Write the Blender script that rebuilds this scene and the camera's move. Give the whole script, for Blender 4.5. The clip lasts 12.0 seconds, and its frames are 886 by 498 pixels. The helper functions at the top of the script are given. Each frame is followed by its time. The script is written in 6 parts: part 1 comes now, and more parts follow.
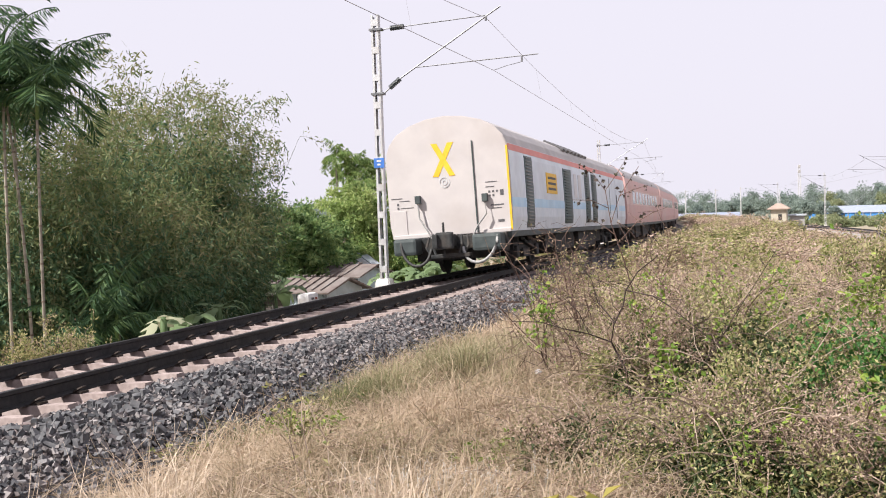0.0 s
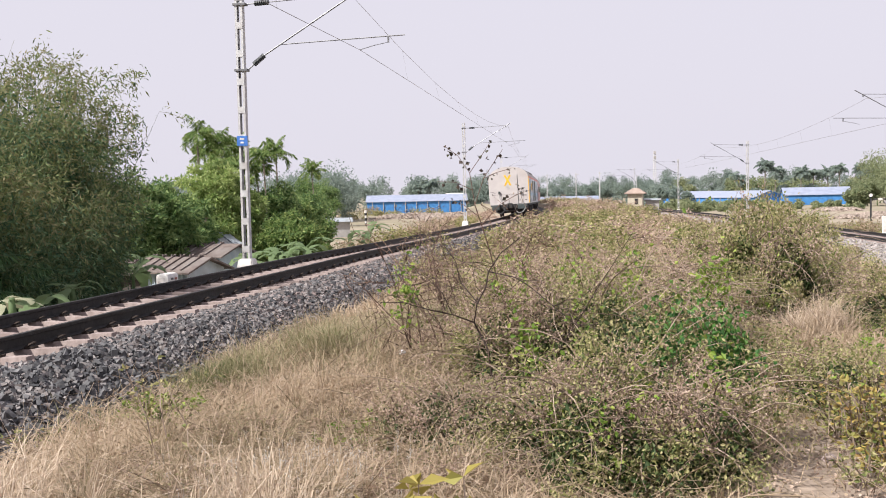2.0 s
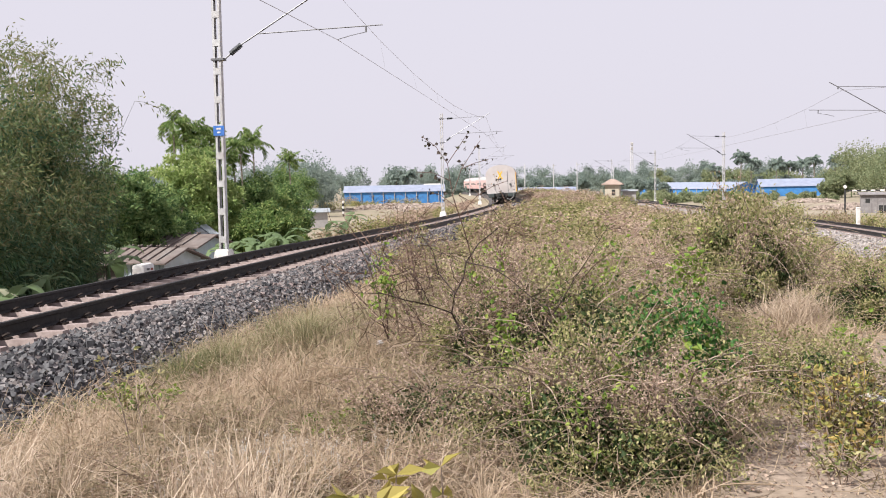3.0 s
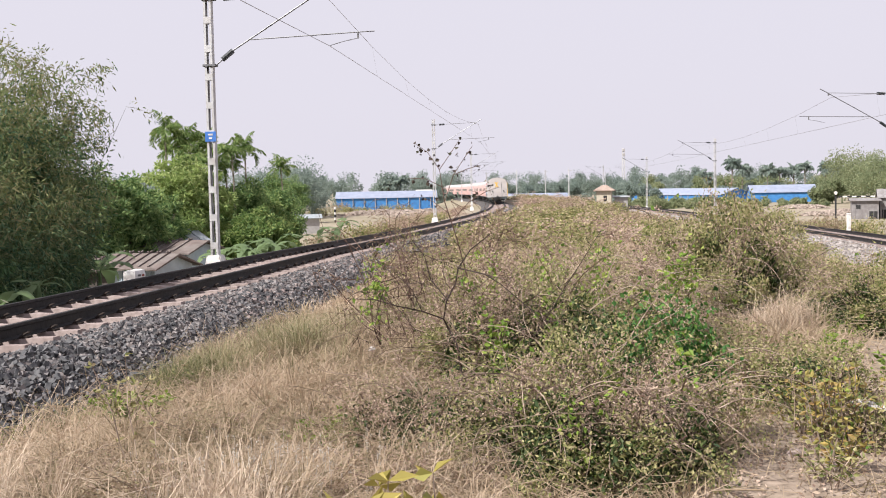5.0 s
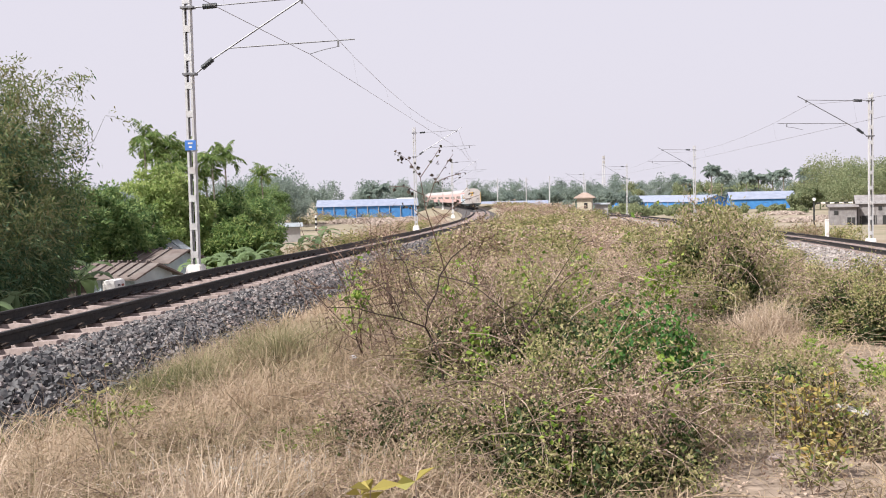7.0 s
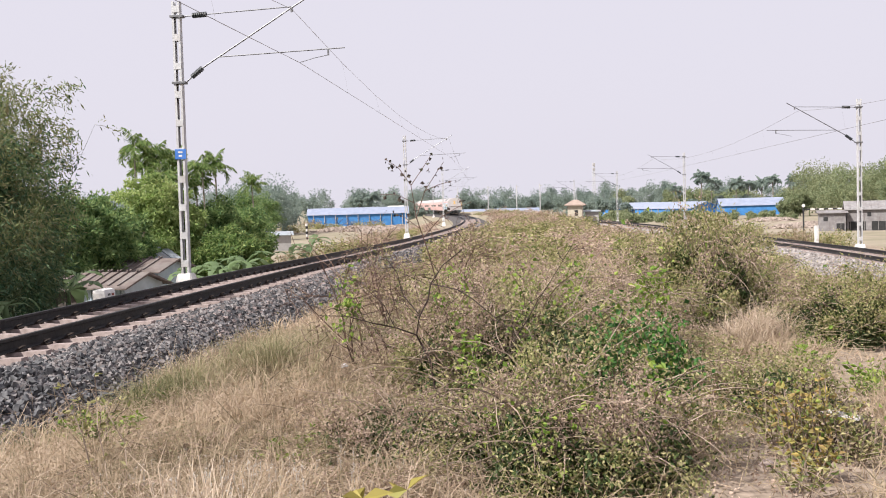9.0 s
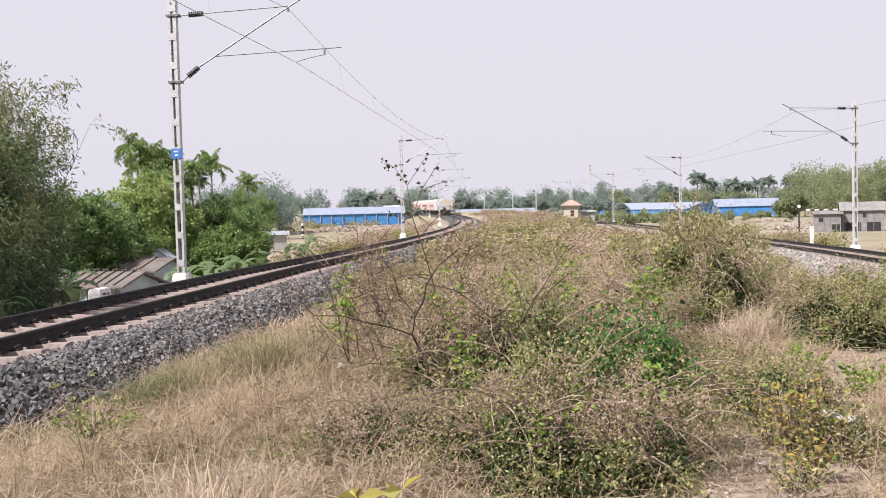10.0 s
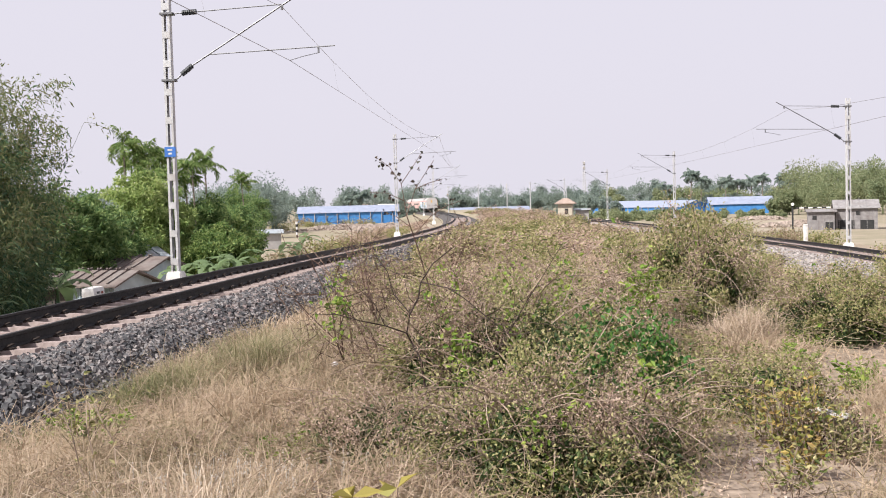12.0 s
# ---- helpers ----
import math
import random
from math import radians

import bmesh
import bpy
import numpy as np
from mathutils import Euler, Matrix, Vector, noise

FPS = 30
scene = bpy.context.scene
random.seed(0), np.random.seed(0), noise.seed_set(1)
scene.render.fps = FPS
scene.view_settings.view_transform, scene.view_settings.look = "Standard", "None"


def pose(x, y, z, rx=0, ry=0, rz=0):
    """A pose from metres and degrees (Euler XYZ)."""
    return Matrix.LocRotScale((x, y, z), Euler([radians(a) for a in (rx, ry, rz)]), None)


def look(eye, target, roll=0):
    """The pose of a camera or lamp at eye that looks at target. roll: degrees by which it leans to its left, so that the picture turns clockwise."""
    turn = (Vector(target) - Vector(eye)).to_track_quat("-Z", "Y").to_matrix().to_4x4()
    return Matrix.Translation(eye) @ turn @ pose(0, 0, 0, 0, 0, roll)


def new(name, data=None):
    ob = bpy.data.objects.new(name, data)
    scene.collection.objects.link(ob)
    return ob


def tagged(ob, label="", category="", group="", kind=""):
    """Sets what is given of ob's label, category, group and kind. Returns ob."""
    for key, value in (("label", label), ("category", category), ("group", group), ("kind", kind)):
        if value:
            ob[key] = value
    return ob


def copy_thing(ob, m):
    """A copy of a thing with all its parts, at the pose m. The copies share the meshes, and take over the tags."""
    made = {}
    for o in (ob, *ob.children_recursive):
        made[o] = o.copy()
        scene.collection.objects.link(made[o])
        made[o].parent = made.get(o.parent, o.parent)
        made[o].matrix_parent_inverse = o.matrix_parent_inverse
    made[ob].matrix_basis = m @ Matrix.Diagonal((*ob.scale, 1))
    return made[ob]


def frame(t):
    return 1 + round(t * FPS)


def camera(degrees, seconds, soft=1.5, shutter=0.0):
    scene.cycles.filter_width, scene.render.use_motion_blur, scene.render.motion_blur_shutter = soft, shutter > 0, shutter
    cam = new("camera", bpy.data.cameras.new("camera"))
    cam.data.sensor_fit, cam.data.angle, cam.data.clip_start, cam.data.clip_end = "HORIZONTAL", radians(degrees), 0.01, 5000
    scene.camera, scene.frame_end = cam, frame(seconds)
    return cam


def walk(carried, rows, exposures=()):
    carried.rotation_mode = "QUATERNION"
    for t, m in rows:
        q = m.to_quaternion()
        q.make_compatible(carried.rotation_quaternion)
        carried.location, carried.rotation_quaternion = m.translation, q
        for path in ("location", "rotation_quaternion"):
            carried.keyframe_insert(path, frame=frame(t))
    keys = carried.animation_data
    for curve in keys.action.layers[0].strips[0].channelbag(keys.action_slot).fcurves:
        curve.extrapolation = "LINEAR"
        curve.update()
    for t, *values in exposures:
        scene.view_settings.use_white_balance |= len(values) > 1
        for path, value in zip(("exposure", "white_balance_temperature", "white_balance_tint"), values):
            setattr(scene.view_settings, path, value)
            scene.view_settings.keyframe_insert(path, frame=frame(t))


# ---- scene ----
cam = camera(47.0, 12.0, soft=1.0)
EYE = 1.5
PATH = [
    (0.0, pose(0, 0, EYE, 88.179, 2.006, 11.398)),
    (0.2, pose(0, 0, EYE, 87.970, 1.780, 10.620)),
    (0.5, pose(0, 0, EYE, 87.641, 1.445, 8.852)),
    (1.0, pose(0, 0, EYE, 87.087, 1.375, 5.358)),
    (1.5, pose(0, 0, EYE, 87.101, 1.354, 4.739)),
    (2.0, pose(0, 0, EYE, 86.886, 1.218, 3.834)),
    (2.5, pose(0, 0, EYE, 86.413, 1.131, 2.943)),
    (3.0, pose(0, 0, EYE, 86.336, 1.090, 2.585)),
    (5.0, pose(0, 0, EYE, 86.664, 1.070, 2.135)),
    (5.5, pose(0, 0, EYE, 86.883, 0.834, 2.303)),
    (6.0, pose(0, 0, EYE, 86.632, 0.984, 2.014)),
    (6.5, pose(0, 0, EYE, 86.961, 1.169, 1.397)),
    (7.0, pose(0, 0, EYE, 87.086, 1.299, 1.068)),
    (9.0, pose(0, 0, EYE, 87.511, 1.545, 0.544)),
    (9.5, pose(0, 0, EYE, 87.551, 1.543, 0.348)),
    (10.0, pose(0, 0, EYE, 87.506, 1.412, 0.322)),
    (10.5, pose(0, 0, EYE, 87.615, 1.457, 0.308)),
    (11.0, pose(0, 0, EYE, 87.581, 1.521, 0.270)),
    (11.5, pose(0, 0, EYE, 87.449, 1.578, 0.096)),
    (12.0, pose(0, 0, EYE, 87.400, 1.468, -0.000)),
]
walk(cam, PATH, exposures=[(0, 0.87), (0.5, 0.80), (1.0, 0.74), (1.5, 0.71), (3.0, 0.70), (7.0, 0.71), (12, 0.71)])

# ---- sky and sun ----
world = bpy.data.worlds.new("hazy_sky")
scene.world = world
world.use_nodes = True
wn, wl = world.node_tree.nodes, world.node_tree.links
wn.clear()
w_out = wn.new("ShaderNodeOutputWorld")
w_bg = wn.new("ShaderNodeBackground")
w_sky = wn.new("ShaderNodeTexSky")
w_sky.sky_type = 'NISHITA'
w_sky.sun_disc = False
w_sky.sun_elevation = radians(48)
w_sky.sun_rotation = radians(218)
w_sky.dust_density = 6.0
w_mul = wn.new("ShaderNodeVectorMath")
w_mul.operation = 'SCALE'
w_mul.inputs["Scale"].default_value = 0.10
w_mix = wn.new("ShaderNodeMix")
w_mix.data_type = 'RGBA'
w_mix.inputs["Factor"].default_value = 0.93      # thick white haze veils the blue
w_mix.inputs[7].default_value = (0.815, 0.785, 0.885, 1)
wl.new(w_sky.outputs[0], w_mul.inputs[0])
wl.new(w_mul.outputs[0], w_mix.inputs[6])
wl.new(w_mix.outputs[2], w_bg.inputs[0])
w_bg.inputs[1].default_value = 0.62
wl.new(w_bg.outputs[0], w_out.inputs[0])

sun = new("sun", bpy.data.lights.new("sun", 'SUN'))
sun.data.energy = 5.0
sun.data.angle = radians(1.5)
sun.data.color = (1.0, 0.965, 0.91)
sun.matrix_world = look((-40, -27, 50), (0, 0, 0))

# ---- materials ----


def nodes_of(name):
    m = bpy.data.materials.new(name)
    m.use_nodes = True
    n, l = m.node_tree.nodes, m.node_tree.links
    return m, n, l, n["Principled BSDF"]


def surface(name, a, b, rough=0.8, scale=6.0, bump=0.3, metal=0.0, stain=None, stain_scale=0.7, spec=0.3):
    """A surface of two colours in fine grain, with broad stains of a third."""
    m, n, l, p = nodes_of(name)
    tc = n.new("ShaderNodeTexCoord")
    info = n.new("ShaderNodeObjectInfo")
    add = n.new("ShaderNodeVectorMath")
    add.operation = 'ADD'
    l.new(tc.outputs["Object"], add.inputs[0])
    sc = n.new("ShaderNodeMath")
    sc.operation = 'MULTIPLY'
    sc.inputs[1].default_value = 37.0
    l.new(info.outputs["Random"], sc.inputs[0])
    l.new(sc.outputs[0], add.inputs[1])
    fine = n.new("ShaderNodeTexNoise")
    fine.inputs["Scale"].default_value = scale
    fine.inputs["Detail"].default_value = 6
    l.new(add.outputs[0], fine.inputs["Vector"])
    coarse = n.new("ShaderNodeTexNoise")
    coarse.inputs["Scale"].default_value = stain_scale
    coarse.inputs["Detail"].default_value = 4
    l.new(add.outputs[0], coarse.inputs["Vector"])
    r1 = n.new("ShaderNodeValToRGB")
    r1.color_ramp.elements[0].position, r1.color_ramp.elements[1].position = 0.33, 0.67
    r1.color_ramp.elements[0].color, r1.color_ramp.elements[1].color = (*a, 1), (*b, 1)
    l.new(fine.outputs[0], r1.inputs[0])
    mix = n.new("ShaderNodeMix")
    mix.data_type = 'RGBA'
    st = stain or [(u + v) / 2 * 0.8 for u, v in zip(a, b)]
    mix.inputs[7].default_value = (*st, 1)
    r2 = n.new("ShaderNodeValToRGB")
    r2.color_ramp.elements[0].position, r2.color_ramp.elements[1].position = 0.48, 0.72
    r2.color_ramp.elements[1].color = (0.75, 0.75, 0.75, 1)
    l.new(coarse.outputs[0], r2.inputs[0])
    l.new(r2.outputs[0], mix.inputs["Factor"])
    l.new(r1.outputs[0], mix.inputs[6])
    l.new(mix.outputs[2], p.inputs["Base Color"])
    p.inputs["Roughness"].default_value = rough
    p.inputs["Metallic"].default_value = metal
    p.inputs["Specular IOR Level"].default_value = spec
    if bump:
        bp = n.new("ShaderNodeBump")
        bp.inputs["Strength"].default_value = bump
        bp.inputs["Distance"].default_value = 0.02
        l.new(fine.outputs[0], bp.inputs["Height"])
        l.new(bp.outputs[0], p.inputs["Normal"])
    return m


def leafy(name, colours, translucent=0.25, rough=0.6, patch=0.0):
    """Leaves or blades, each with a colour of its own; patch adds broad drifts of colour."""
    m, n, l, p = nodes_of(name)
    geo = n.new("ShaderNodeNewGeometry")
    ramp = n.new("ShaderNodeValToRGB")
    ramp.color_ramp.interpolation = 'LINEAR'
    els = ramp.color_ramp.elements
    while len(els) < len(colours):
        els.new(0.5)
    for i, c in enumerate(colours):
        els[i].position = i / (len(colours) - 1)
        els[i].color = (*c, 1)
    val = geo.outputs["Random Per Island"]
    if patch:
        tc = n.new("ShaderNodeTexCoord")
        nz = n.new("ShaderNodeTexNoise")
        nz.inputs["Scale"].default_value = patch
        nz.inputs["Detail"].default_value = 3
        l.new(tc.outputs["Object"], nz.inputs["Vector"])
        mx = n.new("ShaderNodeMapRange")
        mx.inputs[1].default_value, mx.inputs[2].default_value = 0.3, 0.7
        l.new(nz.outputs[0], mx.inputs[0])
        av = n.new("ShaderNodeMix")
        av.inputs[0].default_value = 0.5
        l.new(val, av.inputs[2])
        l.new(mx.outputs[0], av.inputs[3])
        val = av.outputs[0]
    l.new(val, ramp.inputs[0])
    l.new(ramp.outputs[0], p.inputs["Base Color"])
    p.inputs["Roughness"].default_value = rough
    p.inputs["Specular IOR Level"].default_value = 0.25
    if translucent:
        out = n["Material Output"]
        tr = n.new("ShaderNodeBsdfTranslucent")
        l.new(ramp.outputs[0], tr.inputs[0])
        ms = n.new("ShaderNodeMixShader")
        ms.inputs[0].default_value = translucent
        l.new(p.outputs[0], ms.inputs[1])
        l.new(tr.outputs[0], ms.inputs[2])
        l.new(ms.outputs[0], out.inputs[0])
    return m


M = {}
M["soil"] = surface("soil", (0.179, 0.137, 0.106), (0.307, 0.243, 0.196), 0.95, 9, 0.5, stain=(0.17, 0.144, 0.0724), stain_scale=0.35)
M["field"] = surface("field", (0.175, 0.16, 0.0988), (0.274, 0.228, 0.175), 0.95, 0.4, 0.2, stain=(0.319, 0.266, 0.213), stain_scale=0.03)
# gravel is darkened so gaps between loose stones hold shade in colour
M["gravel"] = surface("gravel", (0.0266, 0.0251, 0.0266), (0.0988, 0.0912, 0.0912), 0.9, 17, 1.0, stain=(0.122, 0.0988, 0.0912), stain_scale=0.5)
M["pale_gravel"] = surface("pale_gravel", (0.152, 0.137, 0.129), (0.304, 0.274, 0.258), 0.9, 17, 1.0, stain=(0.228, 0.198, 0.182), stain_scale=0.5)
M["pale_stone"] = leafy("pale_stone", [(0.167, 0.152, 0.144), (0.274, 0.251, 0.243), (0.365, 0.327, 0.312)], 0, 0.8)
M["stone"] = leafy("stone", [(0.026, 0.027, 0.030), (0.056, 0.057, 0.062), (0.098, 0.096, 0.102), (0.155, 0.146, 0.148), (0.24, 0.218, 0.215), (0.12, 0.102, 0.098), (0.06, 0.057, 0.06)], 0, 0.75)
M["dusty_stone"] = leafy("dusty_stone", [(0.0585, 0.0502, 0.0485), (0.134, 0.109, 0.105), (0.226, 0.179, 0.172), (0.301, 0.246, 0.234), (0.0836, 0.0752, 0.0736)], 0, 0.85)
M["loose_stone"] = surface("loose_stone", (0.0494, 0.0509, 0.057), (0.152, 0.148, 0.152), 0.85, 12, 0.4)
M["rail"] = surface("rail", (0.0162, 0.0162, 0.0181), (0.0351, 0.0323, 0.0333), 0.6, 14, 0.3, 0.2, stain=(0.019, 0.0162, 0.0152), stain_scale=1.5)
M["sleeper"] = surface("sleeper", (0.226, 0.176, 0.163), (0.334, 0.272, 0.255), 0.9, 14, 0.4, stain=(0.184, 0.138, 0.125), stain_scale=2.0)
M["clip"] = surface("clip", (0.0266, 0.0213, 0.019), (0.0532, 0.038, 0.0304), 0.7, 30, 0.2, 0.4)
M["galvanised"] = surface("galvanised", (0.408, 0.408, 0.421), (0.527, 0.527, 0.535), 0.6, 8, 0.15, 0.1, stain=(0.357, 0.323, 0.306), stain_scale=1.2)
M["tube"] = surface("tube", (0.135, 0.135, 0.144), (0.216, 0.216, 0.225), 0.5, 12, 0.1, 0.6)
M["wire"] = surface("wire", (0.234, 0.225, 0.234), (0.324, 0.315, 0.324), 0.5, 5, 0.0, 0.5)
M["insulator"] = surface("insulator", (0.025, 0.03, 0.032), (0.05, 0.055, 0.06), 0.3, 10, 0.1)
M["blue_plate"] = surface("blue_plate", (0.0456, 0.144, 0.456), (0.0684, 0.19, 0.517), 0.5, 8, 0.1)
M["white_paint"] = surface("white_paint", (0.612, 0.595, 0.578), (0.697, 0.68, 0.663), 0.7, 7, 0.2, stain=(0.425, 0.365, 0.323), stain_scale=3)
M["mark_dark"] = surface("mark_dark", (0.076, 0.076, 0.0836), (0.122, 0.114, 0.114), 0.7, 20, 0)
M["mark_red"] = surface("mark_red", (0.228, 0.0608, 0.0456), (0.289, 0.0912, 0.0684), 0.7, 20, 0)
M["cream"] = surface("cream", (0.456, 0.422, 0.418), (0.502, 0.467, 0.456), 0.55, 2.2, 0.05, stain=(0.403, 0.357, 0.342), stain_scale=0.8)
M["coach_side"] = surface("coach_side", (0.547, 0.605, 0.676), (0.652, 0.698, 0.768), 0.4, 3, 0.04, stain=(0.466, 0.488, 0.535), stain_scale=0.6)
M["coach_blue"] = surface("coach_blue", (0.356, 0.558, 0.736), (0.468, 0.636, 0.781), 0.4, 3, 0.04)
# coach reds are paled so that haze sits in the paint colour
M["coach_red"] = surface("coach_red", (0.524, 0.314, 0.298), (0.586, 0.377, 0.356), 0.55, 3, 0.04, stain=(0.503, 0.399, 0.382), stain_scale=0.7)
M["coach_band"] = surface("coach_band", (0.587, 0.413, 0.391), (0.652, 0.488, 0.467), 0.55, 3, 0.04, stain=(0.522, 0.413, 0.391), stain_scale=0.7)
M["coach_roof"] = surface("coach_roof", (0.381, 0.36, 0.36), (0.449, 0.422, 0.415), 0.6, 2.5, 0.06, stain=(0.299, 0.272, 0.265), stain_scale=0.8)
M["red_stripe"] = surface("red_stripe", (0.582, 0.165, 0.136), (0.66, 0.223, 0.175), 0.45, 4, 0.04)
M["yellow_paint"] = surface("yellow_paint", (0.72, 0.414, 0.027), (0.774, 0.477, 0.045), 0.5, 6, 0.04)
M["louvre"] = surface("louvre", (0.0225, 0.0495, 0.054), (0.0405, 0.0765, 0.081), 0.4, 8, 0.05, 0.3)
M["underframe"] = surface("underframe", (0.022, 0.024, 0.026), (0.05, 0.05, 0.05), 0.75, 9, 0.3, 0.2, stain=(0.09, 0.07, 0.055), stain_scale=2)
M["skirt"] = surface("skirt", (0.041, 0.0513, 0.0534), (0.0684, 0.0821, 0.0821), 0.6, 5, 0.1)
M["hose"] = surface("hose", (0.216, 0.216, 0.216), (0.324, 0.315, 0.306), 0.7, 20, 0.1)
M["black_hose"] = surface("black_hose", (0.0304, 0.0304, 0.0319), (0.0608, 0.0593, 0.057), 0.7, 20, 0.1)
M["window_glass"] = surface("window_glass", (0.03, 0.035, 0.04), (0.045, 0.05, 0.055), 0.12, 2, 0.0, spec=0.6)
M["bark"] = surface("bark", (0.122, 0.0912, 0.0684), (0.228, 0.182, 0.144), 0.9, 9, 0.6)
M["pale_trunk"] = surface("pale_trunk", (0.167, 0.152, 0.122), (0.319, 0.289, 0.236), 0.9, 6, 0.4)
M["twig"] = leafy("twig", [(0.0532, 0.0342, 0.0266), (0.122, 0.076, 0.0608), (0.228, 0.16, 0.122)], 0, 0.9)
M["thorn"] = leafy("thorn", [(0.03, 0.022, 0.02), (0.06, 0.042, 0.035), (0.11, 0.08, 0.065)], 0, 0.9)
M["dry_twig"] = leafy("dry_twig", [(0.103, 0.0644, 0.0515), (0.258, 0.181, 0.138), (0.463, 0.36, 0.284)], 0, 0.9)
M["dry_leaf"] = leafy("dry_leaf", [(0.147, 0.136, 0.0678), (0.282, 0.243, 0.136), (0.395, 0.316, 0.215), (0.407, 0.299, 0.232), (0.226, 0.209, 0.107)], 0.38)
M["green_leaf"] = leafy("green_leaf", [(0.081, 0.113, 0.0378), (0.178, 0.2, 0.067), (0.308, 0.302, 0.124), (0.475, 0.427, 0.227), (0.254, 0.243, 0.108), (0.432, 0.335, 0.232)], 0.4)
M["ivy_leaf"] = leafy("ivy_leaf", [(0.0304, 0.0836, 0.0228), (0.0532, 0.137, 0.0304), (0.0988, 0.19, 0.038)], 0.3)
# leaf green darkened to hold the shade inside the bushes
M["shade_leaf"] = leafy("shade_leaf", [(0.0228, 0.0418, 0.0152), (0.0418, 0.0684, 0.0213), (0.0684, 0.095, 0.0304), (0.0836, 0.0684, 0.038)], 0.15)
M["ochre_leaf"] = leafy("ochre_leaf", [(0.10, 0.14, 0.04), (0.23, 0.235, 0.075), (0.44, 0.32, 0.10), (0.14, 0.17, 0.05), (0.42, 0.27, 0.12), (0.18, 0.18, 0.06)], 0.35)
M["seed_brown"] = leafy("seed_brown", [(0.215, 0.146, 0.116), (0.377, 0.275, 0.219), (0.532, 0.412, 0.344), (0.327, 0.258, 0.163)], 0.3)
M["pale_stem"] = leafy("pale_stem", [(0.116, 0.0821, 0.065), (0.205, 0.154, 0.12), (0.315, 0.247, 0.198)], 0, 0.85)
M["bright_leaf"] = leafy("bright_leaf", [(0.09, 0.162, 0.027), (0.18, 0.27, 0.045), (0.324, 0.378, 0.09)], 0.35)
M["yellow_leaf"] = leafy("yellow_leaf", [(0.28, 0.24, 0.06), (0.42, 0.35, 0.11), (0.24, 0.24, 0.07)], 0.35)
M["dark_leaf"] = leafy("dark_leaf", [(0.0315, 0.0225, 0.0198), (0.063, 0.045, 0.036), (0.045, 0.045, 0.027)], 0.1)
M["dry_grass"] = leafy("dry_grass", [(0.132, 0.127, 0.0575), (0.271, 0.221, 0.139), (0.427, 0.328, 0.234), (0.509, 0.399, 0.299), (0.624, 0.525, 0.435)], 0.35, 0.7, patch=0.30)
M["pale_straw"] = leafy("pale_straw", [(0.345, 0.262, 0.189), (0.492, 0.39, 0.296), (0.607, 0.501, 0.402)], 0.3, 0.7)
M["roof_brown"] = surface("roof_brown", (0.256, 0.192, 0.16), (0.336, 0.264, 0.224), 0.85, 3, 0.1)
M["olive_grass"] = leafy("olive_grass", [(0.09, 0.105, 0.045), (0.17, 0.175, 0.085), (0.28, 0.25, 0.14), (0.42, 0.345, 0.235), (0.52, 0.43, 0.31)], 0.35, 0.7, patch=0.8)
M["flower_white"] = leafy("flower_white", [(0.418, 0.38, 0.334), (0.562, 0.532, 0.502)], 0.2)
# bamboo shade is put into the colours: dark green low, olive tops
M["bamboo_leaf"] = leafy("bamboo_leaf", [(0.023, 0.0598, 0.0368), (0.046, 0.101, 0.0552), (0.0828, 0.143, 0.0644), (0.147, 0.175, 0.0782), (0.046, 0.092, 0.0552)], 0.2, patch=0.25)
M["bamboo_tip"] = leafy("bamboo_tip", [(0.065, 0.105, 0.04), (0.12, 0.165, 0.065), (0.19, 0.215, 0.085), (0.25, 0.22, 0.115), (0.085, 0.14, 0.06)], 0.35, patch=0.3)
M["bamboo_cane"] = leafy("bamboo_cane", [(0.07, 0.09, 0.035), (0.13, 0.145, 0.065), (0.22, 0.215, 0.12)], 0, 0.6)
# mango_leaf and deep_leaf are lightened; some haze is in their colour
M["mango_leaf"] = leafy("mango_leaf", [(0.09, 0.171, 0.054), (0.216, 0.306, 0.099), (0.369, 0.441, 0.162), (0.522, 0.549, 0.27)], 0.45, patch=0.4)
M["deep_leaf"] = leafy("deep_leaf", [(0.075, 0.145, 0.055), (0.165, 0.25, 0.09), (0.29, 0.37, 0.145)], 0.45)
M["palm_leaf"] = leafy("palm_leaf", [(0.0792, 0.141, 0.044), (0.158, 0.238, 0.0704), (0.29, 0.343, 0.123)], 0.4)
M["areca_leaf"] = leafy("areca_leaf", [(0.0266, 0.0646, 0.0304), (0.0532, 0.106, 0.0418), (0.0988, 0.16, 0.0532)], 0.3)
M["pale_banana"] = leafy("pale_banana", [(0.274, 0.289, 0.182), (0.38, 0.38, 0.258)], 0.3)
M["banana_leaf"] = leafy("banana_leaf", [(0.0778, 0.143, 0.0648), (0.143, 0.214, 0.0972), (0.259, 0.311, 0.181)], 0.45)
# pale bluish leaf colours with distance haze painted in
M["haze_leaf"] = leafy("haze_leaf", [(0.165, 0.22, 0.20), (0.21, 0.265, 0.235), (0.265, 0.315, 0.27), (0.195, 0.25, 0.225)], 0.45, patch=0.03)
M["grove_leaf"] = leafy("grove_leaf", [(0.145, 0.191, 0.111), (0.212, 0.255, 0.14), (0.306, 0.323, 0.183), (0.187, 0.221, 0.128)], 0.45, patch=0.06)
M["shed_blue"] = surface("shed_blue", (0.045, 0.171, 0.423), (0.063, 0.225, 0.504), 0.55, 1.5, 0.05)
M["shed_roof"] = surface("shed_roof", (0.215, 0.245, 0.33), (0.265, 0.29, 0.37), 0.65, 1.0, 0.05)
